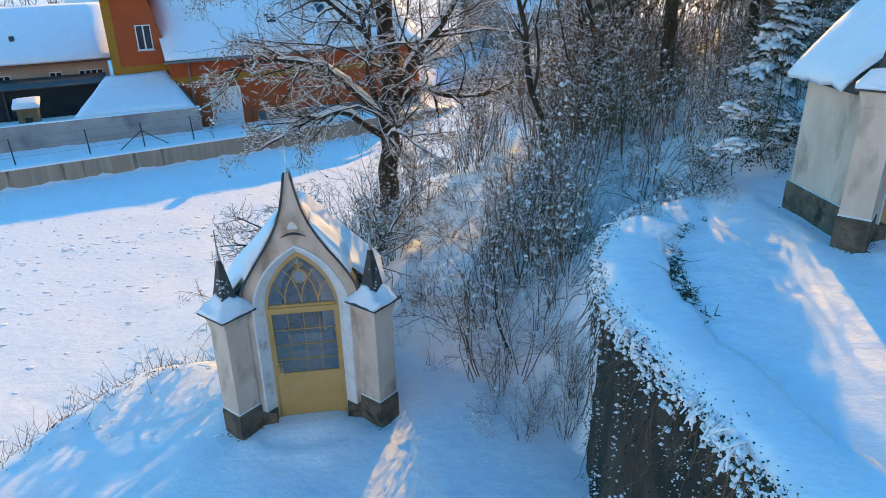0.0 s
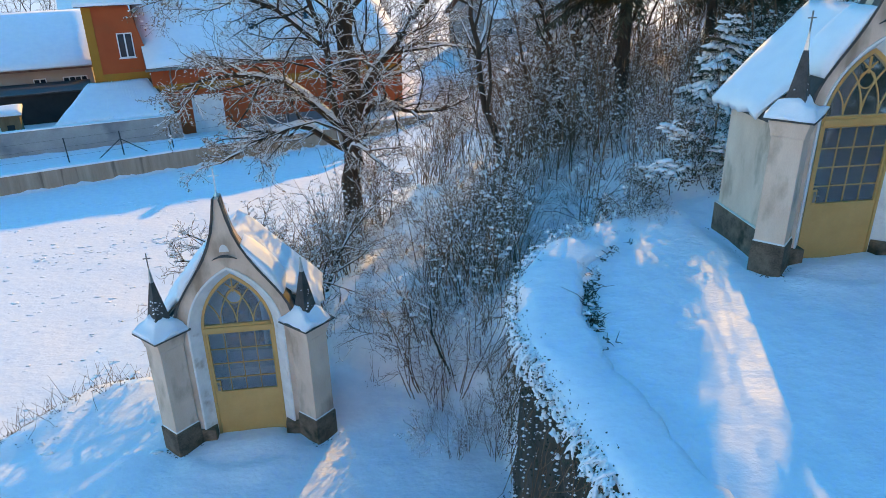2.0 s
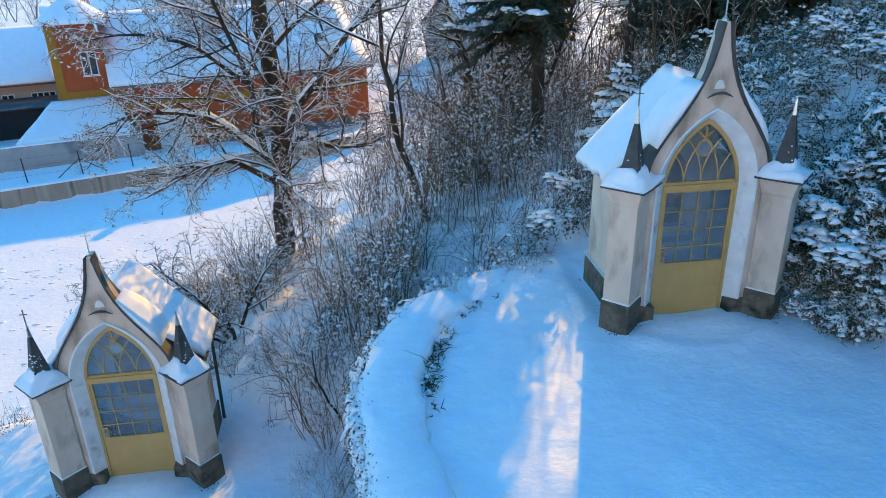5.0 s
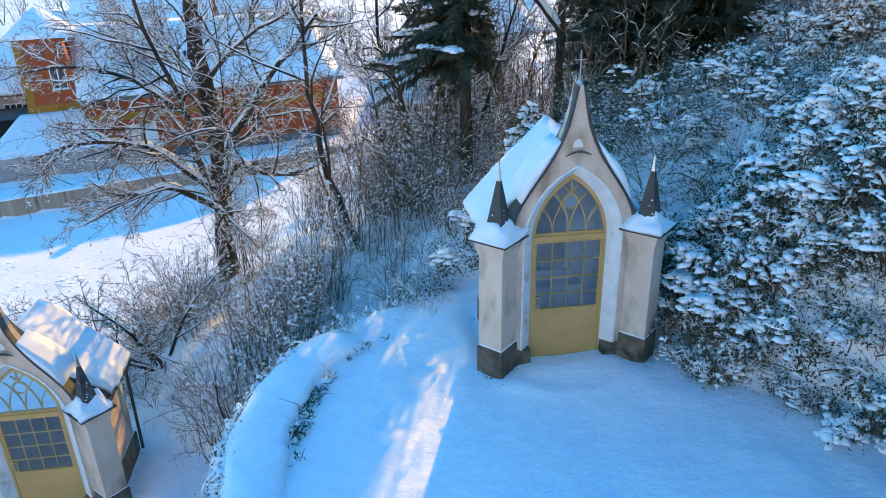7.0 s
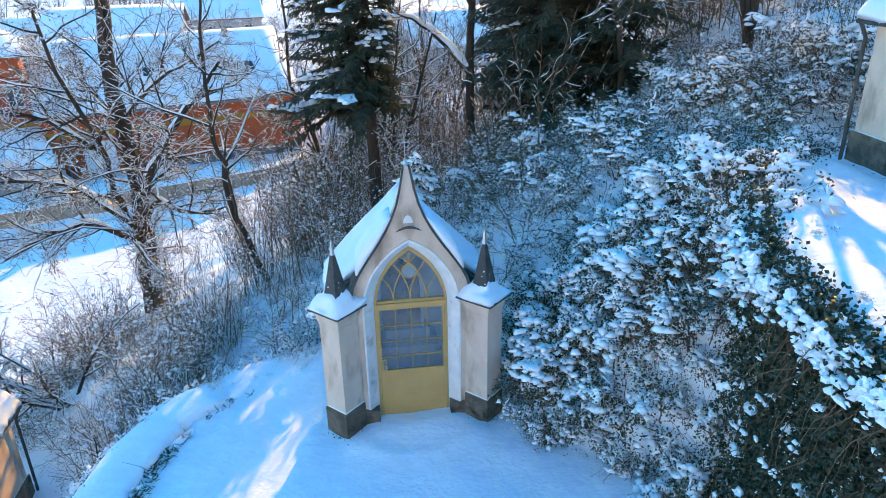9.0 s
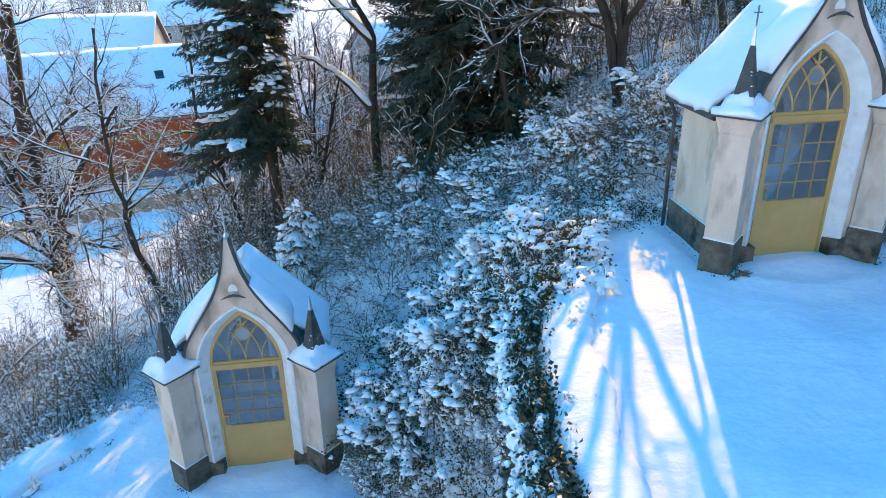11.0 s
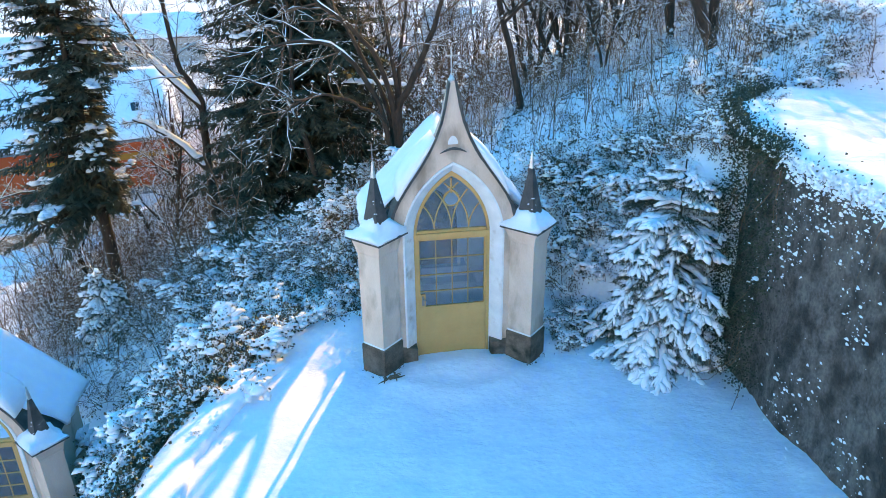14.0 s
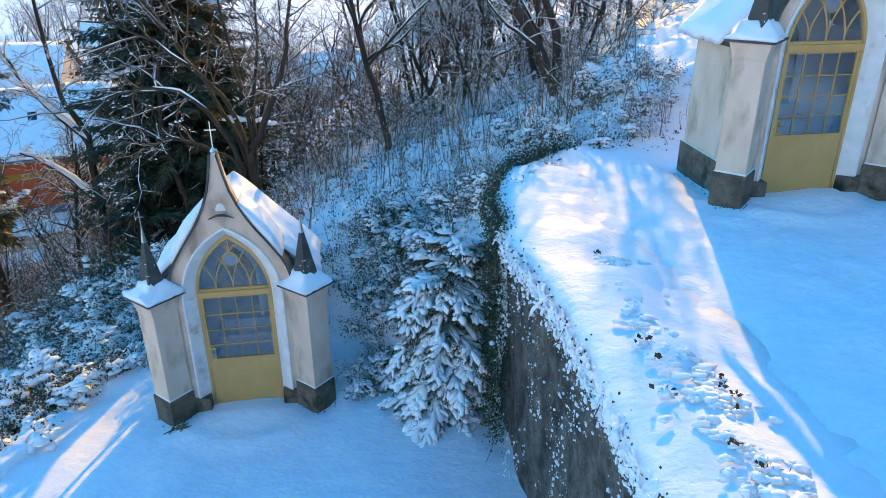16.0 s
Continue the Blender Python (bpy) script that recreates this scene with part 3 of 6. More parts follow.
        part("gutter", Geo().tube([Vector((s * 1.40, 0.15, 2.27)), Vector((s * 1.40, 1.72, 2.25))], [0.045, 0.045], 6, True), SLATE, c, "dark eaves gutter")
        part("downpipe", Geo().tube([Vector((s * 1.40, 1.66, 2.25)), Vector((s * 1.28, 1.63, 2.0)), Vector((s * 1.26, 1.63, -0.3))], [0.035, 0.035, 0.035], 6), SLATE, c, "dark downpipe")
    # ogee porch roof behind the gable, steep and bare above, snowy below
    for s in (-1, 1):
        g = Geo()
        rings = []
        for x, z in OGEE:
            back = porch_depth(z)
            lip = 0.035 + 0.03 * sstep(2.95, 2.5, z)
            rings.append([(s * (x + lip), -0.245, z + 0.005), (s * (x + 0.005), -0.245, z - 0.015), (s * (x + 0.005) * (0.6 if z > 3.6 else 1), back, z - 0.015), (s * (x + lip) * (0.6 if z > 3.6 else 1), back, z + 0.005)])
        g.rings(rings)
        part("gable_roof", g, SLATE, c, "dark sweeping slate edge of the gable")
        g = Geo()
        rings = []
        for j, vf in enumerate(np.linspace(0, 1, 7)):
            ring_a, ring_b = [], []
            for i, (x, z) in enumerate(OGEE[4:11]):
                v = -0.235 + (porch_depth(z) + 0.21) * vf
                th = (0.05, 0.13, 0.15, 0.15, 0.13, 0.09, 0.02)[i] * (0.7 if j in (0, 6) else 1.0) * (1 + 0.4 * noise.noise(Vector((x * 4, v * 5, seed + s))))
                ring_a.append((s * (x + 0.03 + th * 0.75), v, z + th * 0.6))
                ring_b.append((s * (x + 0.03), v, z))
            rings.append(ring_a + ring_b[::-1])
        g.rings(rings)
        part("gable_snow", g, SNOW_ROOF, c, "snow on the lower sweep of the gable", smooth=True)
    g = Geo()
    g.rings([diamond(0, -0.1, 4.60, 0.06), diamond(0, -0.1, 4.74, 0.05), diamond(0, -0.1, 4.80, 0.012)])
    cross(g, 0, -0.1, 4.78, 0.42, 0.085)
    part("cross", g, ZINC, c, "thin metal cross on the gable")
    # diagonal corner pillars
    for s in (-1, 1):
        cx, cy = s * 1.215, -0.24
        g = Geo()
        g.rings([diamond(cx, cy, -0.5, 0.345), diamond(cx, cy, 0.50, 0.345), diamond(cx, cy, 0.55, 0.315)])
        pil = part("pillar", Geo().rings([diamond(cx, cy, 0.5, 0.312), diamond(cx, cy, 2.16, 0.312), diamond(cx, cy, 2.18, 0.335), diamond(cx, cy, 2.22, 0.335), diamond(cx, cy, 2.25, 0.345), diamond(cx, cy, 2.40, 0.40)]), PLASTER, c, "diagonal plaster corner pillar", bevel=0.008)
        part("pillar_plinth", g, PLINTH, pil, "dark mossy plinth", bevel=0.015)
        part("plinth_snow", Geo().rings([diamond(cx, cy, 0.532, 0.328), diamond(cx, cy, 0.545, 0.324), diamond(cx, cy, 0.556, 0.3135)]), WHITE_PLASTER, pil, "pale frosted ledge line")
        part("cap_slab", Geo().rings([diamond(cx, cy, 2.402, 0.40), diamond(cx, cy, 2.415, 0.485), diamond(cx, cy, 2.44, 0.485)]), SLATE, pil, "thin dark drip edge")
        rings = []
        for z, r in ((2.442, 0.475), (2.47, 0.488), (2.50, 0.455), (2.56, 0.36), (2.63, 0.27), (2.68, 0.22), (2.70, 0.15)):
            ring = []
            for p, q in zip(diamond(cx, cy, z, r), diamond(cx, cy, z, r)[1:] + diamond(cx, cy, z, r)[:1]):
                for f in (0, 0.25, 0.5, 0.75):
                    x, y = p[0] + (q[0] - p[0]) * f, p[1] + (q[1] - p[1]) * f
                    b = (0.11 * noise.noise(Vector((x * 5 + seed, y * 5, z * 3))) + 0.08 * noise.noise(Vector((x * 13 + seed, y * 13, 4.0)))) * (0.15 if z < 2.45 else 1)
                    ring.append((x + (x - cx) * b, y + (y - cy) * b, z + b * 0.9))
            rings.append(ring)
        part("cap_snow", Geo().rings(rings), SNOW_ROOF, pil, "snow heaped on the pillar", smooth=True)
        part("spire", Geo().rings([diamond(cx, cy, 2.50, 0.235), diamond(cx, cy, 2.60, 0.205), diamond(cx, cy, 3.42, 0.028)]), SLATE, pil, "dark pointed slate spire")
        g = Geo()
        g.rings([diamond(cx, cy, 3.36, 0.042), diamond(cx, cy, 3.62, 0.010)])
        part("spire_tip", g, ZINC, pil, "bright metal tip")
        g = Geo()
        for _ in range((44 if s < 0 else 14) if seed == 1 else 5):
            f = rnd.random() ** 1.5
            z = 2.62 + 0.42 * f
            r = 0.2 * (1 - (z - 2.6) / 0.86)
            k = rnd.uniform(-0.8, 0.8)
            g.lump((cx + s * 0.0 + k * r * 0.9, cy - (1 - abs(k)) * r, z), rnd.uniform(0.015, 0.035), 0.012, rnd.uniform(0.012, 0.024), rnd, 0.5)
        tagged(part("spire_snow", g, SNOW_TWIG, pil, "flecks of snow"), kind="stuff")
        if s < 0:
            g = Geo()
            cross(g, cx, cy, 3.58, 0.30, 0.06)
            part("spire_cross", g, IRON, pil, "small leaning iron cross")
    # ochre door and frame
    g = Geo()
    fo, fi = arch_loop(0.618, SPRING, 3.317, 0.0, 14), arch_loop(0.575, SPRING, 3.245, 0.0, 14)
    g.rings([[(x, -0.03, z) for x, z in fo], [(x, -0.03, z) for x, z in fi], [(x, 0.05, z) for x, z in fi], [(x, 0.05, z) for x, z in fo]], close=False, top=False, bottom=False)
    part("door_frame", g, OCHRE, c, "ochre painted pointed frame")
    part("transom", Geo().box(-0.60, 0.60, -0.055, 0.05, 2.20, 2.30), OCHRE, c, "ochre cross rail", bevel=0.008)
    door = part("door", Geo().box(-0.573, 0.573, -0.012, 0.035, 0.015, 0.94), OCHRE, c, "ochre painted door, closed", bevel=0.006)
    for x0, x1, z0, z1 in ((-0.573, -0.532, 0.942, 2.198), (0.532, 0.573, 0.942, 2.198), (-0.531, 0.531, 0.942, 0.97), (-0.531, 0.531, 2.17, 2.198), (-0.531, -0.45, 0.972, 1.20)):
        part("door_rail", Geo().box(x0, x1, -0.018, 0.034, z0, z1), OCHRE, door, bevel=0.005)
    xs, zs = np.linspace(-0.531, 0.531, 5), (0.97, 1.25, 1.55, 1.85, 2.17)
    for x in xs[1:-1]:
        part("muntin", Geo().box(x - 0.0065, x + 0.0065, -0.012, 0.02, 0.971, 2.169), OCHRE, door)
    for z in zs[1:-1]:
        part("muntin", Geo().box(-0.53, 0.53, -0.014, 0.018, z - 0.0065, z + 0.0065), OCHRE, door)
    for i in range(4):
        for j in range(4):
            pane = part("pane", Geo().box(xs[i] + 0.012, xs[i + 1] - 0.012, 0.003, 0.006, zs[j] + 0.012, zs[j + 1] - 0.012), GLASS, door)
            pane.visible_shadow = False
    g = Geo()
    g.box(-0.515, -0.475, -0.03, -0.019, 1.0, 1.17)
    g.tube([Vector((-0.495, -0.03, 1.12)), Vector((-0.495, -0.07, 1.12)), Vector((-0.44, -0.075, 1.12))], [0.01, 0.01, 0.009], 6, True)
    part("door_handle", g, IRON, door, "pale metal lever handle")
    # tracery light above
    win = part("arch_window", Geo().box(-0.56, 0.56, -0.02, 0.04, 2.301, 2.34), OCHRE, c, "ochre gothic tracery light")
    g = Geo()
    main = arch(0.58, SPRING, 3.25, 14)

    def inside(x, z):
        for (xa, za), (xb, zb) in zip(main, main[1:]):
            if za <= z <= zb:
                return abs(x) <= xa + (xb - xa) * (z - za) / (zb - za + 1e-9)
        return z < SPRING
    for start, way in ((-0.28, 1), (0.28, -1), (0.0, 1), (0.0, -1), (-0.28, -1), (0.28, 1)):
        pts = []
        r = 0.98 if abs(start) < 0.01 else (0.98 if start * way < 0 else 0.62)
        for i in range(18):
            a = i * 0.062
            x, z = start + way * -(r - r * math.cos(a)) * -1, 2.33 + r * math.sin(a)
            if not inside(x, z):
                break
            pts.append(Vector((x, 0.01, z)))
        if len(pts) > 2:
            g.tube(pts, [0.0125] * len(pts), 4)
    g.box(-0.011, 0.011, 0, 0.02, 2.95, 3.2)
    g.box(-0.06, 0.06, 0, 0.02, 3.03, 3.05)
    g.tube([Vector((0.125 * math.cos(a), 0.01, 2.86 + 0.125 * math.sin(a))) for a in np.linspace(0, 2 * math.pi, 17)], [0.011] * 17, 4)
    part("tracery", g, OCHRE, win, "curved ochre glazing bars")
    g = Geo()
    g.prism([(x, z) for x, z in arch_loop(0.58, SPRING, 3.25, 2.335, 14)], 0.018, 0.022)
    part("pane", g, GLASS, win).visible_shadow = False
    g = Geo()
    g.prism([(0.12 * math.cos(a), 2.86 + 0.12 * math.sin(a)) for a in np.linspace(0, 2 * math.pi, 20)[:-1]], 0.024, 0.03)
    part("round_pane", g, ALTAR_CLOTH, win, "round frosted pane")
    # pale inner lining and what stands inside
    g = Geo()
    g.box(-0.925, -0.905, 0.09, 1.31, 0, 2.4).box(0.905, 0.925, 0.09, 1.31, 0, 2.4).box(-0.904, 0.904, 1.29, 1.315, 0, 2.9)
    part("inner_lining", g, INNER, c, "limewashed inside")
    al = thing("altar", m @ pose(0, 0.95, 0), "small pale altar table inside the chapel", "altar", "altars")
    part("altar_block", Geo().box(-0.5, 0.5, -0.2, 0.3, -0.02, 0.98), INNER, al, bevel=0.02)
    part("altar_cloth", Geo().box(-0.55, 0.55, -0.25, 0.32, 0.982, 1.02), ALTAR_CLOTH, al, "pale blue cloth", bevel=0.01)
    part("step", Geo().box(-0.42, 0.42, -0.02, 0.3, 1.022, 1.22), ALTAR_CLOTH, al, bevel=0.01)
    pa = thing("altar_painting", m @ pose(-0.1, 1.0, 1.255), "brown and blue painted panel in a pointed frame on the altar", "painting", "altar paintings")
    part("panel", Geo().prism([(x, z) for x, z in arch_loop(0.36, 0.8, 1.42, 0.0, 8)], 0, 0.03), PAINTED, pa)
    fo, fi = arch_loop(0.41, 0.8, 1.5, -0.03, 8), arch_loop(0.36, 0.8, 1.42, -0.03, 8)
    part("painting_frame", Geo().rings([[(x, -0.03, z) for x, z in fo], [(x, -0.03, z) for x, z in fi], [(x, 0.02, z) for x, z in fi], [(x, 0.02, z) for x, z in fo]], top=False, bottom=False), PVC, pa)
    return c


for i, (x, y, z, a) in enumerate(CHAPELS):
    chapel(pose(x, y, z, 0, 0, a), i + 1, "small cream gothic chapel with ochre glazed door and snowy roof")

# ---------------------------------------------------------------- plants
def snow_strip(snow, pts, radii, rnd, load=1.0, chance=0.85):
    """Snow lying along the upper side of a branch, broken here and there."""
    run, rr = [], []
    for i in range(len(pts)):
        d = pts[min(i + 1, len(pts) - 1)] - pts[max(i - 1, 0)]
        flat = math.hypot(d.x, d.y) / max(d.length, 1e-6)
        ok = flat > 0.42 and radii[i] > 0.0029 and rnd.random() < chance
        if ok:
            r = max(radii[i] * 0.85, 0.0065) * load
            run.append(pts[i] + Vector((0, 0, radii[i] * 0.55 + r * 0.55)))
            rr.append(r)
        if (not ok or i == len(pts) - 1) and run:
            if len(run) > 1:
                rr[0] *= 0.4
                rr[-1] *= 0.4
                snow.tube(run, rr, 4 if max(rr) > 0.02 else 3)
            run, rr = [], []


def limb(wood, twigs, snow, tips, p, d, length, r, level, rnd, spec):
    """A branch and, down to the last level, its side branches."""
    seg = spec["seg"][level]
    pts, radii = [p.copy()], [r]
    for i in range(seg):
        d = (d + Vector((rnd.gauss(0, 1), rnd.gauss(0, 1), rnd.gauss(0, 1))) * spec["wob"][level] + Vector((0, 0, spec["up"][level]))).normalized()
        pts.append(pts[-1] + d * (length / seg))
        radii.append(r * (1 - 0.8 * (i + 1) / seg) + spec["tip"])
    branch(wood, twigs, snow, tips, pts, radii, level, rnd, spec)


def branch(wood, twigs, snow, tips, pts, radii, level, rnd, spec):
    r = radii[0]
    (wood if r > 0.022 else twigs).tube(pts, radii, 7 if r > 0.12 else 5 if r > 0.03 else 3)
    snow_strip(snow, pts, radii, rnd, spec["load"], spec["chance"])
    length = sum((b - a).length for a, b in zip(pts, pts[1:]))
    if level + 1 >= len(spec["seg"]):
        tips.append((pts[-1], (pts[-1] - pts[-2]).normalized()))
        if rnd.random() < spec["flecks"]:
            fleck(snow, pts[rnd.randrange(1, len(pts))], rnd.uniform(0.007, 0.018) * spec["fsize"], rnd)
        return
    lo, hi = spec["kids"][level]
    n = rnd.randint(lo, hi)
    for k in range(n):
        f = spec["from"][level] + (1 - spec["from"][level]) * (k + rnd.random()) / n
        x = f * (len(pts) - 1)
        i = min(int(x), len(pts) - 2)
        q = pts[i].lerp(pts[i + 1], x - i)
        rr = radii[i] + (radii[i + 1] - radii[i]) * (x - i)
        along = (pts[i + 1] - pts[i]).normalized()
        side = along.cross(Vector((rnd.gauss(0, 1), rnd.gauss(0, 1), rnd.gauss(0, 1))))
        if side.length < 0.1:
            side = along.cross(Vector((1, 0, 0.3)))
        a = rnd.uniform(*spec["angle"])
        d = along * math.cos(a) + side.normalized() * math.sin(a)
        limb(wood, twigs, snow, tips, q, d.normalized(), length * spec["ratio"][level] * rnd.uniform(0.6, 1.15) * (1.1 - 0.5 * f), min(rr * 0.62, spec["rmax"][level]), level + 1, rnd, spec)


def plant(name, m, label, category, group, wood, twigs, snow, leaves=None, leaf_mat=None, names=("trunk", "branchwork", "snow", "foliage")):
    t = thing(name, m, label, category, group)
    for nm, geo, ma in ((names[0], wood, BARK), (names[1], twigs, TWIG), (names[2], snow, SNOW_TWIG), (names[3], leaves, leaf_mat)):
        if geo and geo.v:
            ob = part(nm, geo, ma, t, smooth=(nm in (names[0], names[2])))
            if nm != names[0]:
                tagged(ob, kind="stuff")
    return t


TREE = dict(seg=(7, 5, 4, 3), wob=(0.10, 0.17, 0.22, 0.28), up=(0.05, 0.05, 0.02, 0.0), kids=((9, 12), (6, 8), (4, 6)), ratio=(0.42, 0.46, 0.5), tip=0.0022,
            angle=(0.5, 1.15), rmax=(0.05, 0.016, 0.0065), load=1.1, chance=0.9, flecks=0.5, fsize=1.5, **{"from": (0.22, 0.15, 0.15)})
THICKET = dict(seg=(6, 3, 2), wob=(0.11, 0.26, 0.3), up=(0.03, 0.03, 0.0), kids=((5, 8), (2, 3)), ratio=(0.36, 0.55), tip=0.0015, angle=(0.4, 1.0), rmax=(0.0050, 0.003),
               load=1.6, chance=0.8, flecks=0.8, fsize=2.0, **{"from": (0.25, 0.2)})
BRAMBLE = dict(seg=(6, 3, 2), wob=(0.12, 0.3, 0.3), up=(-0.16, -0.05, 0.0), kids=((6, 8), (3, 4)), ratio=(0.34, 0.5), tip=0.0015, angle=(0.5, 1.2), rmax=(0.005, 0.003),
               load=1.3, chance=0.5, flecks=0.35, fsize=1.9, **{"from": (0.25, 0.2)})
SAPLING = dict(seg=(7, 4, 2), wob=(0.06, 0.2, 0.25), up=(0.04, 0.06, 0.0), kids=((5, 9), (2, 4)), ratio=(0.28, 0.5), tip=0.0025, angle=(0.45, 1.0), rmax=(0.007, 0.004),
               load=1.0, chance=0.7, flecks=0.35, fsize=1.0, **{"from": (0.3, 0.2)})


def bare_tree(seed, h, r, lean=0.15, stems=1, spread=0.5, spec=TREE):
    rnd = random.Random(seed)
    wood, twigs, snow, tips = Geo(), Geo(), Geo(), []
    for s in range(stems):
        a = rnd.random() * 6.28
        k = lean if stems == 1 else spread * rnd.uniform(0.5, 1.1)
        d = Vector((math.cos(a) * k, math.sin(a) * k, 1)).normalized()
        limb(wood, twigs, snow, tips, Vector((math.cos(a) * 0.05 * (stems > 1), math.sin(a) * 0.05 * (stems > 1), -0.25)), d, h * rnd.uniform(0.8, 1.05), r * rnd.uniform(0.8, 1.1), 0, rnd, spec)
    return wood, twigs, snow, tips


def shrub(seed, stems, h, spread, spec, r=0.011):
    rnd = random.Random(seed)
    wood, twigs, snow, tips = Geo(), Geo(), Geo(), []
    for s in range(stems):
        a = rnd.random() * 6.28
        k = spread * rnd.random() ** 0.6
        b = Vector((math.cos(a), math.sin(a), 0)) * 0.3 * rnd.random()
        limb(wood, twigs, snow, tips, b - Vector((0, 0, 0.12)), Vector((math.cos(a) * k, math.sin(a) * k, 1)).normalized(), h * rnd.uniform(0.55, 1.1), r * rnd.uniform(0.6, 1.2), 0, rnd, spec)
    return wood, twigs, snow, tips


def leafy(tips, n, size, rnd, spread=0.05):
    g = Geo()
    for p, d in tips:
        for _ in range(n):
            g.leaf(p + Vector((rnd.gauss(0, spread), rnd.gauss(0, spread), rnd.gauss(0, spread))), d + Vector((rnd.gauss(0, 0.8), rnd.gauss(0, 0.8), rnd.gauss(-0.1, 0.6))), size * rnd.uniform(0.7, 1.3), rnd)
    return g


def conifer(seed, h, rad, bare, snow_share, droop=0.35, shy=1.0):
    """Trunk, whorls of drooping boughs of flat sprays, and snow on some of them."""
    rnd = random.Random(seed)
    wood, crown, snow = Geo(), Geo(), Geo()
    pts = [Vector((0.04 * i * rnd.uniform(-0.3, 0.3), 0.03 * i * rnd.uniform(-0.3, 0.3), h * i / 8 - 0.3)) for i in range(9)]
    wood.tube(pts, [0.016 * h * (1 - i / 8.4) for i in range(9)], 8)
    z = bare
    while z < h * 0.985:
        f = (z - bare) / (h - bare)
        reach = rad * (1 - f) ** 0.75 + 0.12
        for k in range(12):
            a = rnd.random() * 6.28
            L = reach * rnd.uniform(0.65, 1.12) * (shy + (1 - shy) * sstep(0.3, 0.5, f) if math.cos(a) > 0.0 else 1.0)
            n = max(4, int(L / 0.16))
            d = Vector((math.cos(a), math.sin(a), 0.12 - droop * (1 - f) * rnd.uniform(0.3, 1.2)))
            q = Vector((0, 0, z + rnd.uniform(-0.12, 0.12)))
            run = [q.copy()]
            for i in range(n):
                d = (d + Vector((rnd.gauss(0, 0.07), rnd.gauss(0, 0.07), rnd.gauss(0.0, 0.07)))).normalized()
                q = q + d * (L / n)
                run.append(q.copy())
                if i < n * 0.06:
                    continue
                side = d.cross(Vector((0, 0, 1))).normalized()
                for s in (-1, 1):
                    for _ in range(8):
                        w = (d * rnd.uniform(0.2, 1.0) + side * s * rnd.uniform(0.2, 1.1) + Vector((0, 0, rnd.uniform(-0.75, 0.1)))).normalized()
                        ln = (0.14 + 0.13 * reach * (1 - i / n) * 0.6) * rnd.uniform(0.6, 1.5)
                        wd = w.cross(Vector((rnd.gauss(0, 0.5), rnd.gauss(0, 0.5), 1))).normalized() * ln * 0.115
                        p0 = q + Vector((rnd.gauss(0, 0.05), rnd.gauss(0, 0.05), rnd.gauss(0, 0.03)))
                        crown.add([tuple(p0), tuple(p0 + w * ln * 0.5 + wd), tuple(p0 + w * ln), tuple(p0 + w * ln * 0.5 - wd)], [(0, 1, 2, 3)])
            wood.tube([run[0], run[n // 2], run[-1]], [0.02, 0.012, 0.005], 4)
            if rnd.random() < snow_share and (run[-1] - run[n // 2]).normalized().z > -0.45:
                b = run[max(1, int(n * 0.55)):]
                side = d.cross(Vector((0, 0, 1))).normalized()
                for i, q in enumerate(b):
                    s = 0.13 * rnd.uniform(0.6, 1.3) * (1 - 0.35 * i / len(b))
                    for _ in range(2):
                        o = side * rnd.gauss(0, 0.10)
                        snow.lump((q.x + o.x, q.y + o.y, q.z + 0.04), s * rnd.uniform(0.8, 1.4), s * rnd.uniform(0.8, 1.4), s * 0.7, rnd, 0.4)
        z += 0.25 * rnd.uniform(0.8, 1.2)
    return wood, crown, snow


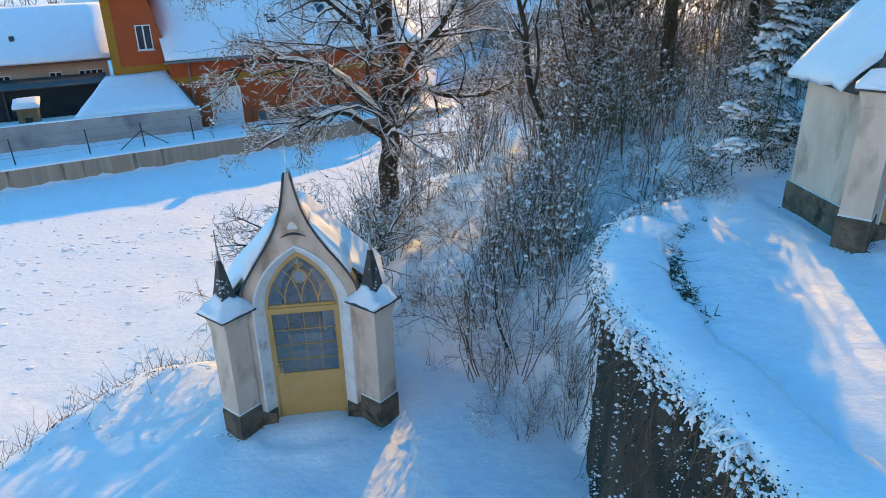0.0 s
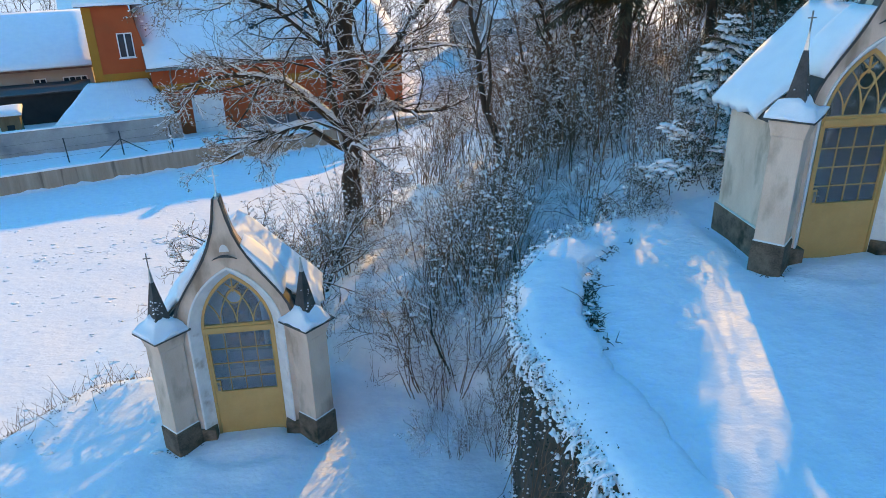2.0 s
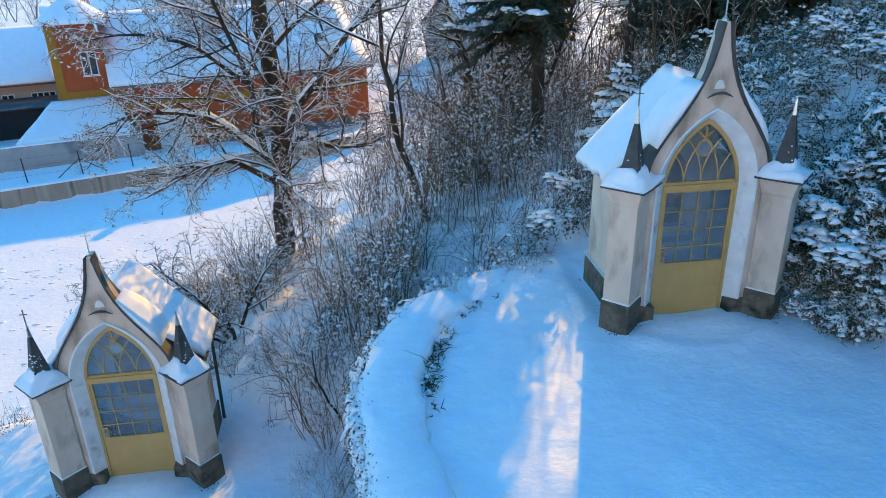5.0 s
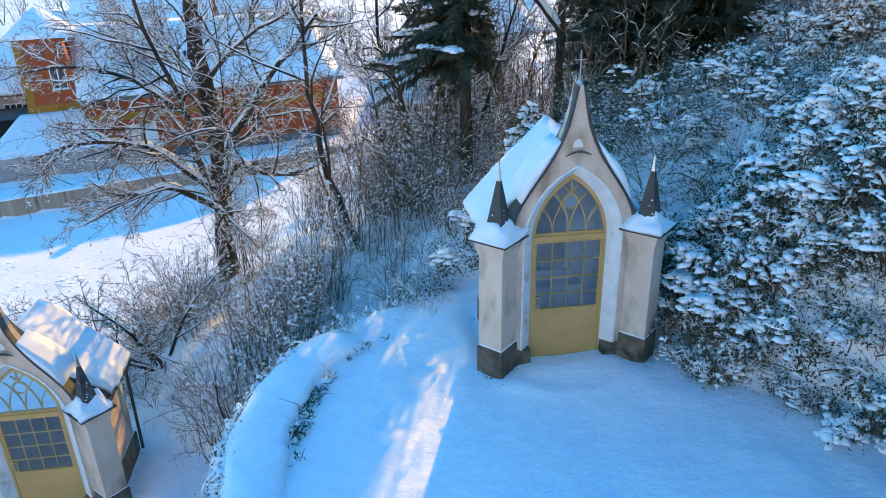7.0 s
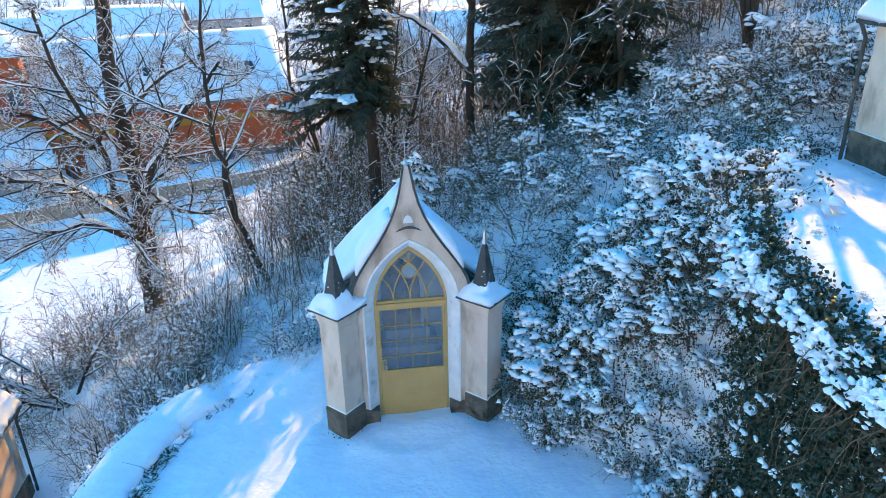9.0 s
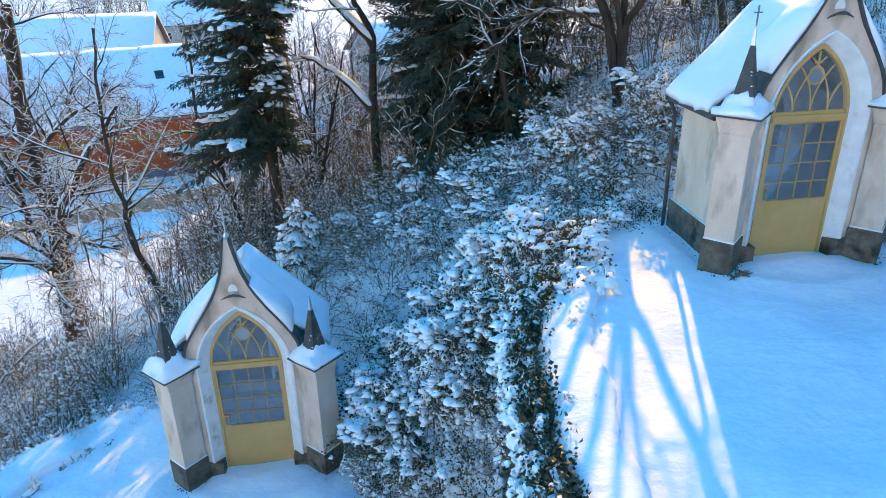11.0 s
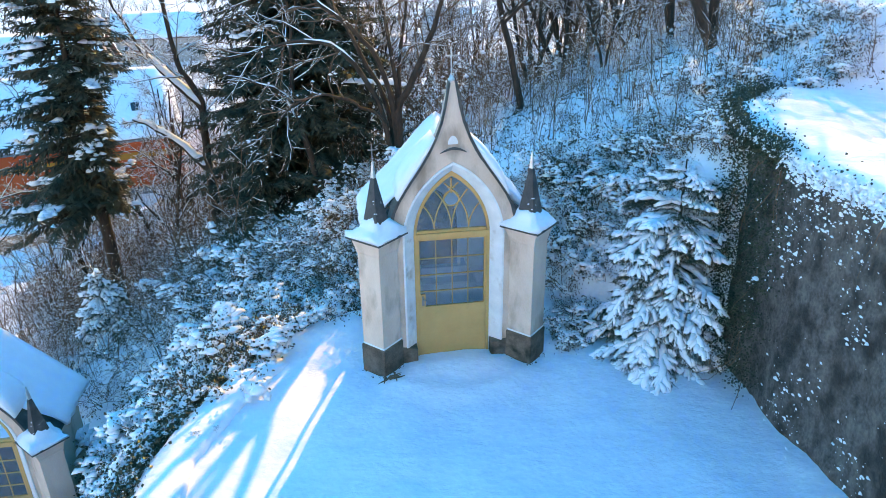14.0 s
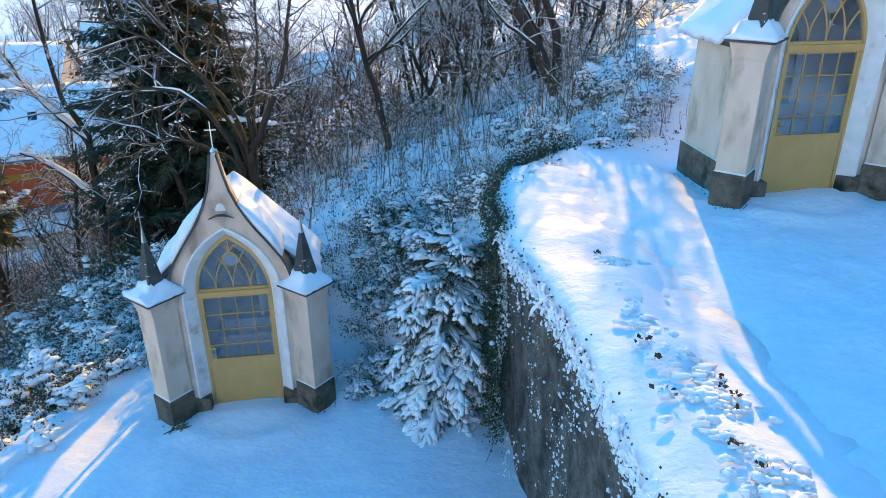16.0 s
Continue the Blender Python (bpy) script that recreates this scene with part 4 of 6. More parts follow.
def bowed_spruce(seed, h, rad):
    """A low spruce: drooping boughs with side sprays, each spray loaded with a soft roll of snow."""
    rnd = random.Random(seed)
    wood, crown, snow = Geo(), Geo(), Geo()
    wood.tube([Vector((0, 0, -0.2)), Vector((0.03, 0, h * 0.5)), Vector((0, 0.02, h))], [0.07, 0.045, 0.01], 7)

    def spray(p, d, ln, fat):
        pts = [p]
        n = max(3, int(ln / 0.07))
        for i in range(n):
            d = (d + Vector((rnd.gauss(0, 0.13), rnd.gauss(0, 0.13), -0.05 + rnd.gauss(0, 0.08)))).normalized()
            pts.append(pts[-1] + d * (ln / n))
        for i in range(1, n + 1):
            for _ in range(6):
                w = (d + Vector((rnd.gauss(0, 0.8), rnd.gauss(0, 0.8), rnd.gauss(-0.45, 0.4)))).normalized()
                s = w.cross(Vector((rnd.gauss(0, 1), rnd.gauss(0, 1), 1))).normalized() * 0.006
                q = pts[i] + Vector((rnd.gauss(0, 0.02), rnd.gauss(0, 0.02), -0.015))
                e = q + w * rnd.uniform(0.05, 0.13)
                crown.add([tuple(q - s), tuple(q + s), tuple(e)], [(0, 1, 2)])
        if fat > 0:
            rr = [fat * rnd.uniform(0.65, 1.3) * (0.5 if i == 0 else 0.6 if i == n else 1.0) for i in range(n + 1)]
            snow.tube([q + Vector((rnd.gauss(0, 0.008), rnd.gauss(0, 0.008), rr[i] * 0.5)) for i, q in enumerate(pts)], rr, 6, True)
        return pts

    z = 0.12
    while z < h * 0.97:
        f = z / h
        reach = rad * (1 - f) ** 0.62 * (0.88 + 0.12 * math.sin(11 * f)) + 0.14
        for k in range(max(6, int(10 * (1 - f) + 6))):
            a = rnd.random() * 6.283
            L = reach * rnd.uniform(0.6, 1.15)
            d = Vector((math.cos(a), math.sin(a), 0.24 - 0.5 * (1 - f) * rnd.uniform(0.4, 1.1)))
            loaded = rnd.random() < 0.9
            spine = spray(Vector((0, 0, z + rnd.uniform(-0.08, 0.08))), d.normalized(), L, 0.062 * (1 - 0.5 * f) if loaded else 0.0)
            wood.tube([spine[0], spine[len(spine) // 2], spine[-1]], [0.014, 0.009, 0.004], 4)
            for i in range(max(1, len(spine) // 5), len(spine) - 1):
                g = i / len(spine)
                dd = (spine[i + 1] - spine[i]).normalized()
                side = dd.cross(Vector((0, 0, 1))).normalized()
                for s in (-1, 1):
                    if rnd.random() < 0.85:
                        w = (dd * rnd.uniform(0.5, 1.0) + side * s * rnd.uniform(0.5, 1.0) + Vector((0, 0, rnd.uniform(-0.2, 0.12)))).normalized()
                        spray(spine[i], w, (0.12 + 0.30 * (1 - g) * min(1, L)) * rnd.uniform(0.7, 1.2), rnd.uniform(0.03, 0.066) * (1 - 0.3 * f) if loaded and rnd.random() < 0.82 else 0.0)
        z += 0.2 * rnd.uniform(0.8, 1.2)
    return wood, crown, snow


def put_conifer(m, label, group, geos):
    t = thing("conifer", m, label, "conifer", group)
    part("trunk", geos[0], BARK, t, smooth=True)
    tagged(part("needles", geos[1], NEEDLE, t, "dark green needles"), kind="stuff")
    tagged(part("snow", geos[2], SNOW_TWIG, t, "snow on the boughs", smooth=True), kind="stuff")
    return t


def on_ground(x, y, sink=0.0):
    return height(x, y) - sink


# the big tree by the field, with long snow-lined limbs
def big_tree():
    rnd = random.Random(11)
    wood, twigs, snow, tips = Geo(), Geo(), Geo(), []
    base = Vector((-1.72, 20.8, on_ground(-1.72, 20.8)))
    spec = dict(TREE, seg=(9, 6, 5, 3), kids=((16, 20), (9, 12), (5, 7)), ratio=(0.45, 0.46, 0.5), rmax=(0.034, 0.012, 0.0055), chance=0.8, load=1.4, up=(0.03, 0.0, -0.03, -0.04), **{"from": (0.18, 0.12, 0.1)})
    limbs = (
        (((-1.72, 0, -8.3), (-1.67, 0, -6.4), (-1.55, 0.1, -4.6), (-1.47, 0.1, -3.0), (-1.67, 0.2, -1.4), (-1.7, 0.3, 0.6), (-1.4, 0.2, 3.0)), 0.33, 0.19),
        (((-1.66, 0, -5.2), (-2.0, -0.2, -3.9), (-2.05, -0.3, -2.8), (-2.2, -0.5, -1.7), (-2.7, -0.8, 0.2), (-2.9, -1.0, 2.2)), 0.12, 0.04),
        (((-1.6, 0, -5.0), (-1.09, -0.4, -3.6), (-0.48, -0.9, -2.7), (0.35, -1.3, -1.55), (1.5, -1.9, -0.3), (2.3, -2.2, 0.6)), 0.14, 0.04),
        (((-1.7, 0, -4.9), (-2.8, -0.5, -3.6), (-3.6, -0.9, -3.0), (-4.9, -1.4, -2.9), (-5.9, -1.8, -3.1)), 0.12, 0.02),
        (((-1.7, 0, -5.4), (-2.7, -0.7, -4.5), (-3.4, -1.2, -4.4), (-4.1, -1.6, -4.65), (-5.0, -2.0, -5.1)), 0.11, 0.018),
        (((-1.6, 0, -4.9), (-0.76, -0.5, -3.8), (0.14, -1.0, -3.95), (1.14, -1.3, -3.84), (1.96, -1.6, -3.5)), 0.10, 0.018),
        (((-2.1, -0.4, -2.3), (-3.2, -0.9, -1.2), (-4.6, -1.4, -0.7), (-6.0, -1.8, -0.8)), 0.08, 0.015),
        (((-1.6, 0.2, -2.0), (-2.6, 1.0, -0.8), (-3.9, 1.6, 0.0), (-5.0, 2.0, 0.2)), 0.08, 0.015),
        (((-1.6, 0.2, -1.5), (-0.4, -0.5, -0.4), (0.9, -1.0, 0.3), (2.1, -1.3, 1.0)), 0.08, 0.015),
        (((-1.65, 0, -5.6), (-1.4, -1.0, -4.9), (-0.7, -1.9, -5.0), (0.0, -2.6, -5.4)), 0.07, 0.012),
    )
    for nodes, r0, r1 in limbs:
        nodes = [Vector((x, 20.8 + y, z)) - base for x, y, z in nodes]
        pts = []
        for i in range(len(nodes) - 1):
            for k in range(3):
                f = k / 3
                a, b, c, e = nodes[max(i - 1, 0)], nodes[i], nodes[i + 1], nodes[min(i + 2, len(nodes) - 1)]
                q = b * (2 * f ** 3 - 3 * f ** 2 + 1) + (c - a) * 0.5 * (f ** 3 - 2 * f ** 2 + f) + c * (-2 * f ** 3 + 3 * f ** 2) + (e - b) * 0.5 * (f ** 3 - f ** 2)
                pts.append(q + Vector((rnd.gauss(0, 0.03), rnd.gauss(0, 0.03), rnd.gauss(0, 0.03))))
        pts.append(nodes[-1])
        radii = [r0 + (r1 - r0) * i / (len(pts) - 1) for i in range(len(pts))]
        branch(wood, twigs, snow, tips, pts, radii, 0, rnd, spec)
    leaves = Geo()
    for p, d in tips:
        if p.x < -0.2 and rnd.random() < 0.3:
            for _ in range(2):
                leaves.leaf(p - d * rnd.uniform(0, 0.1), d + Vector((rnd.gauss(0, 0.4), rnd.gauss(0, 0.4), -0.7)), rnd.uniform(0.035, 0.07), rnd)
    plant("large_tree", Matrix.Translation(base), "tall bare tree with snow-lined limbs and a few brown leaves", "tree", "", wood, twigs, snow, leaves, DRY_LEAF)


big_tree()

# the conifers behind
put_conifer(pose(6.1, 19.4, on_ground(6.1, 19.4)), "tall dark spruce with patches of snow", "spruces", conifer(21, 13, 2.5, -0.7 - on_ground(6.1, 19.4), 0.24, 0.42, 0.34))
put_conifer(pose(12.1, 20.5, on_ground(12.1, 20.5), 0, 0, 40), "broad dark spruce reaching the ground", "spruces", conifer(22, 14.0, 3.7, 0.2, 0.06, droop=0.5))
put_conifer(pose(11.3, 25.0, on_ground(11.3, 25.0), 0, 0, 80), "tall dark spruce behind bare trees", "spruces", conifer(23, 12.0, 2.3, 0.6, 0.08))
put_conifer(pose(19.92, 9.95, -0.14, -3, 3, 15), "low spruce bowed under heavy snow beside the wall", "low spruces", bowed_spruce(31, 3.4, 1.85))
put_conifer(pose(7.35, 15.9, on_ground(7.35, 15.9), 4, -5, 70), "small young spruce weighed down by snow on the slope", "low spruces", bowed_spruce(33, 2.2, 0.85))

# trees with a place of their own
def shaped_tree(name, label, group, seed, foot, limbs, spec):
    """A tree whose main limbs follow given bends."""
    rnd = random.Random(seed)
    wood, twigs, snow, tips = Geo(), Geo(), Geo(), []
    base = Vector(foot)
    for nodes, r0, r1 in limbs:
        nodes = [Vector(p) - base for p in nodes]
        pts = []
        for i in range(len(nodes) - 1):
            b, c = nodes[i], nodes[i + 1]
            a, e = nodes[max(i - 1, 0)], nodes[min(i + 2, len(nodes) - 1)]
            for k in range(3):
                f = k / 3
                q = b * (2 * f ** 3 - 3 * f ** 2 + 1) + (c - a) * 0.5 * (f ** 3 - 2 * f ** 2 + f) + c * (-2 * f ** 3 + 3 * f ** 2) + (e - b) * 0.5 * (f ** 3 - f ** 2)
                pts.append(q + Vector((rnd.gauss(0, 0.02), rnd.gauss(0, 0.02), rnd.gauss(0, 0.02))))
        pts.append(nodes[-1])
        branch(wood, twigs, snow, tips, pts, [r0 + (r1 - r0) * i / (len(pts) - 1) for i in range(len(pts))], 0, rnd, spec)
    return plant(name, Matrix.Translation(base), label, "tree", group, wood, twigs, snow)


ARCH = dict(TREE, kids=((9, 12), (5, 7), (3, 4)), ratio=(0.36, 0.45, 0.5), rmax=(0.020, 0.008, 0.0045), load=0.85, chance=0.7, up=(0.0, 0.0, -0.03, 0.0), **{"from": (0.42, 0.15, 0.15)})
FOOT = (15.15, 16.6, on_ground(15.15, 16.6) - 0.2)
shaped_tree("multi_stem_tree", "bare tree with many arching stems from one foot, snow along each", "", 41, FOOT, (
    ((FOOT, (14.9, 16.6, 2.3), (14.43, 16.5, 3.42), (13.76, 16.3, 4.19), (12.92, 16.2, 4.31), (12.28, 16.1, 4.21), (11.06, 16.0, 3.9)), 0.085, 0.014),
    ((FOOT, (15.1, 16.6, 2.6), (14.74, 16.6, 3.82), (14.25, 16.6, 4.48), (13.18, 16.7, 5.3), (12.23, 16.8, 5.7), (11.4, 16.8, 5.8)), 0.085, 0.014),
    ((FOOT, (14.9, 16.4, 2.3), (14.36, 16.2, 2.79), (13.86, 16.1, 3.05), (13.09, 16.0, 3.06), (12.41, 15.9, 2.53), (11.93, 15.8, 1.98)), 0.05, 0.012),
    ((FOOT, (15.25, 16.6, 2.56), (15.47, 16.5, 3.11), (15.88, 16.5, 4.02), (16.17, 16.5, 4.67), (16.37, 16.5, 5.58), (16.6, 16.5, 7.2)), 0.12, 0.03),
    ((FOOT, (15.18, 16.8, 2.49), (15.09, 16.9, 3.95), (14.87, 17.0, 5.12), (14.6, 17.1, 7.0)), 0.08, 0.02),
    ((FOOT, (15.2, 16.8, 2.49), (15.29, 17.0, 3.95), (15.47, 17.2, 5.24), (15.5, 17.4, 7.2)), 0.075, 0.02),
    ((FOOT, (15.0, 16.7, 2.3), (14.5, 16.9, 3.6), (13.7, 17.1, 5.0), (12.8, 17.3, 6.2), (12.0, 17.4, 7.0)), 0.075, 0.015),
), ARCH)
shaped_tree("forked_tree", "pale forked tree with thick snow along its limbs", "", 43, (8.95, 21.0, on_ground(8.95, 21.0) - 0.2), (
    ((Vector((8.95, 21.0, on_ground(8.95, 21.0) - 0.2)), (8.95, 21.0, -0.31), (8.96, 21.0, 0.92), (9.01, 21.0, 1.92), (8.59, 21.0, 2.89), (8.4, 21.0, 3.74), (8.3, 21, 6.0)), 0.15, 0.05),
    (((9.01, 21.0, 1.7), (8.37, 21.0, 2.42), (7.8, 21.0, 3.06), (7.33, 21.0, 3.76), (6.8, 21.0, 5.0)), 0.10, 0.03),
    (((8.97, 21.0, -0.3), (8.31, 20.9, 0.5), (7.55, 20.8, 1.19), (6.91, 20.8, 1.46)), 0.10, 0.03),
), dict(ARCH, load=1.8, chance=1.0))


def leaning(seed, nodes, r0, r1, label, spec=TREE):
    rnd = random.Random(seed)
    wood, twigs, snow, tips = Geo(), Geo(), Geo(), []
    base = Vector(nodes[0])
    pts = [Vector(n) - base for n in nodes]
    fine = []
    for a, b in zip(pts, pts[1:]):
        for k in range(3):
            fine.append(a.lerp(b, k / 3) + Vector((rnd.gauss(0, 0.03), rnd.gauss(0, 0.03), 0)))
    fine.append(pts[-1])
    branch(wood, twigs, snow, tips, fine, [r0 + (r1 - r0) * i / (len(fine) - 1) for i in range(len(fine))], 0, rnd, dict(spec, **{"from": (0.35, 0.15, 0.15)}))
    plant("leaning_tree", Matrix.Translation(base), label, "tree", "leaning trees", wood, twigs, snow)


leaning(51, ((22.95, 17.2, 3.0), (22.9, 17.2, 3.7), (22.48, 17.2, 4.83), (21.6, 17.3, 6.16), (20.6, 17.5, 7.4), (19.5, 17.8, 8.3)), 0.21, 0.06, "thick leaning tree trunk with snow and ivy at its foot")
leaning(52, ((22.9, 17.3, 4.2), (22.8, 17.4, 5.36), (22.5, 17.6, 6.2), (22.4, 17.9, 8.0), (22.6, 18.2, 10.0)), 0.13, 0.04, "second stem of a leaning tree")
leaning(53, ((18.44, 19.1, 1.6), (18.44, 19.1, 2.36), (17.97, 19.1, 4.27), (17.61, 19.1, 6.03), (17.3, 19.2, 8.0), (17.2, 19.3, 9.5)), 0.12, 0.03, "slender leaning tree dusted with snow")
leaning(54, ((3.1, 18.0, -6.2), (3.02, 18.0, -5.53), (2.45, 18.0, -4.08), (2.11, 18.1, -2.38), (2.0, 18.2, -1.31), (1.9, 18.4, 0.8), (2.1, 18.6, 2.6)), 0.12, 0.03, "slender leaning tree dusted with snow")
leaning(55, ((12.8, 18.4, -1.0), (12.7, 18.4, 0.8), (12.3, 18.5, 2.6), (12.4, 18.8, 4.4), (12.9, 19.2, 6.4)), 0.11, 0.03, "slender leaning tree dusted with snow")
leaning(57, ((4.6, 20.5, -6.0), (4.6, 20.5, -4.0), (4.3, 20.6, -2.2), (3.7, 20.7, -0.4), (3.6, 21.0, 2.0)), 0.11, 0.03, "slender leaning tree dusted with snow")

w = bare_tree(61, 3.6, 0.055, stems=6, spread=1.0, spec=dict(TREE, up=(-0.03, 0.0, 0.0, 0.0)))
plant("arching_tree", pose(-1.9, 15.2, on_ground(-1.9, 15.2), 0, 0, 30), "low bare tree with dark arching branches", "tree", "", *w[:3])
w = bare_tree(62, 2.6, 0.03, stems=4, spread=1.1, spec=dict(TREE, up=(-0.05, 0.0, 0.0, 0.0)))
plant("arching_tree", pose(-3.4, 17.2, on_ground(-3.4, 17.2), 0, 0, 130), "low bare tree with dark arching branches", "tree", "", *w[:3])

leaning(63, ((1.3, 11.65, -8.0), (1.26, 11.6, -7.5), (0.98, 11.4, -6.6), (0.86, 11.3, -6.1), (0.9, 11.3, -5.6)), 0.035, 0.012, "snow-caked leaning branch among the shrubs", dict(SAPLING, kids=((3, 4), (1, 2)), load=2.6, chance=1.0, flecks=0.8))
leaning(64, ((22.4, 15.6, 3.25), (22.9, 15.5, 3.5), (23.7, 15.5, 3.75), (24.6, 15.5, 4.15), (25.7, 15.6, 4.4)), 0.05, 0.02, "snow-covered fallen branch lying on the slope", dict(SAPLING, kids=((8, 10), (2, 4)), load=1.8, chance=1.0, flecks=0.8))

# repeats: a few kinds built once, then set out over the slope
rs = random.Random(77)
SPOTS = []


def clear(x, y):
    for cx, cy, _, _ in CHAPELS:
        if abs(x - cx - 0.1) < 1.9 and cy - 1.4 < y < cy + 2.4:
            return False
    return True


LANES = ((-2.1, -0.4, -7.93, 1.0), (4.05, 5.2, -4.38, 1.0), (12.5, 14.1, -0.10, 1.9), (21.3, 23.3, 3.87, 1.0))


def sunlit(x, y, top, m=0.0):
    """The lanes up the slope through which the low sun, passing over what is lower, reaches the terraces."""
    u = x - 0.2126 * (y - 8)
    return y > 12.8 and any(a - m * k < u < b + m * k and top > z + (y - 8.8) * 0.346 for a, b, z, k in LANES)


TALL = {"woodland_tree": 7.0, "bare_shrub": 2.1, "sapling": 1.8, "tangled_shrub": 1.2}


def set_out(kinds, n, region, gap, size=(0.8, 1.25), tilt=6, sink=0.0):
    done, tries = 0, 0
    while done < n and tries < n * 60:
        tries += 1
        x, y = region()
        if not clear(x, y) or any((x - a) ** 2 + (y - b) ** 2 < gap * gap for a, b in SPOTS[-160:]):
            continue
        s = rs.uniform(*size)
        kind = kinds[0].name.split(".")[0]
        if kind in TALL and sunlit(x, y, on_ground(x, y) + s * TALL[kind], 0.9 if kind == "woodland_tree" else 0.2):
            continue
        SPOTS.append((x, y))
        k = kinds[done % len(kinds)]
        m = pose(x, y, on_ground(x, y, sink), rs.uniform(-tilt, tilt), rs.uniform(-tilt, tilt), rs.uniform(0, 360)) @ Matrix.Diagonal((s, s, s * rs.uniform(0.9, 1.15), 1))
        if k.get("used"):
            copy_thing(k, m)
        else:
            k.matrix_basis = m
            k["used"] = 1
        done += 1


def box_region(x0, x1, y0, y1, lean=0.25):
    def f():
        y = rs.uniform(y0, y1)
        return rs.uniform(x0, x1) + lean * max(0, y - 17), y
    return f


thickets = [plant("bare_shrub", Matrix(), "tall bare shrub of many straight stems flecked with snow", "shrub", "bare shrubs", *shrub(100 + i, 13, 2.3, 0.42, THICKET)[:3], names=("stem", "branchwork", "snow", "foliage")) for i in range(4)]
set_out(thickets, 19, box_region(0.7, 2.7, 11.2, 14.8), 0.42, (0.7, 1.2))
set_out(thickets, 7, box_region(1.3, 2.3, 9.6, 11.0), 0.3, (0.4, 0.7))
set_out(thickets, 9, box_region(5.1, 6.8, 13.4, 15.6), 0.3, (0.5, 0.75))
bushes = [plant("tangled_shrub", Matrix(), "tangled bare shrub loaded with snow", "shrub", "tangled shrubs", *shrub(120 + i, 13, 1.7, 0.9, BRAMBLE)[:3], names=("stem", "branchwork", "snow", "foliage")) for i in range(4)]
set_out(bushes, 50, box_region(-2.6, 4.8, 12.6, 21), 0.45, (0.45, 0.95))
set_out(thickets, 18, box_region(-3.0, 4.0, 14.5, 24), 0.7, (0.8, 1.4))
set_out(thickets, 18, box_region(4.0, 9.5, 14.5, 24), 0.6, (0.5, 0.9))
set_out(bushes, 42, box_region(4.5, 10.5, 13.2, 20), 0.6, (0.6, 1.15))
brambles = [plant("bramble", Matrix(), "low arching bramble under snow", "bramble", "brambles", *shrub(140 + i, 12, 0.95, 1.3, BRAMBLE, 0.008)[:3], names=("stem", "branchwork", "snow", "foliage")) for i in range(4)]
deep_snow = dict(BRAMBLE, load=1.9, chance=0.85, flecks=0.85, fsize=2.3)
laden = [plant("snowy_bramble", Matrix(), "low arching bramble thick with fresh snow", "bramble", "snowy brambles", *shrub(150 + i, 12, 0.95, 1.2, deep_snow, 0.008)[:3], names=("stem", "branchwork", "snow", "foliage")) for i in range(3)]
set_out(laden, 24, box_region(0.6, 2.4, 9.8, 13.5), 0.3, (0.45, 0.85))


def rim_end():
    y = rs.uniform(9.6, 12.3)
    return interp(y, *EDGES[0]) + rs.uniform(0.05, 1.0), y


set_out(laden, 16, rim_end, 0.22, (0.22, 0.4), 10, 0.02)
set_out(laden, 26, box_region(1.5, 5.6, 13.0, 17.0), 0.4, (0.5, 0.9))
set_out(bushes, 16, box_region(-4.4, -1.6, 14.6, 19.0), 0.5, (0.8, 1.25))
set_out(bushes, 9, box_region(-5.0, -2.8, 15.5, 20.0), 0.5, (1.0, 1.4))
set_out(laden, 44, box_region(-0.4, 5.6, 12.5, 17.5), 0.3, (0.5, 0.95))
set_out(brambles, 130, box_region(8.8, 16.5, 12.0, 18.5), 0.4, (0.7, 1.35))
saplings = [plant("sapling", Matrix(), "thin upright bare sapling", "sapling", "saplings", *shrub(160 + i, 3, 2.0, 0.16, SAPLING, 0.012)[:3], names=("stem", "branchwork", "snow", "foliage")) for i in range(4)]
set_out(saplings, 70, box_region(15.0, 24.5, 12.6, 19.5), 0.42, (0.5, 1.15))
set_out(saplings, 40, box_region(2.5, 14, 13.5, 20), 0.5, (0.6, 1.5))
set_out(saplings, 60, box_region(2.0, 10.5, 17, 26), 0.45, (1.2, 2.2))
set_out(saplings, 30, box_region(11.5, 22, 20, 27), 0.6, (1.3, 2.3))
set_out(brambles, 40, box_region(16.5, 25, 13.6, 20), 0.7, (0.45, 0.9))

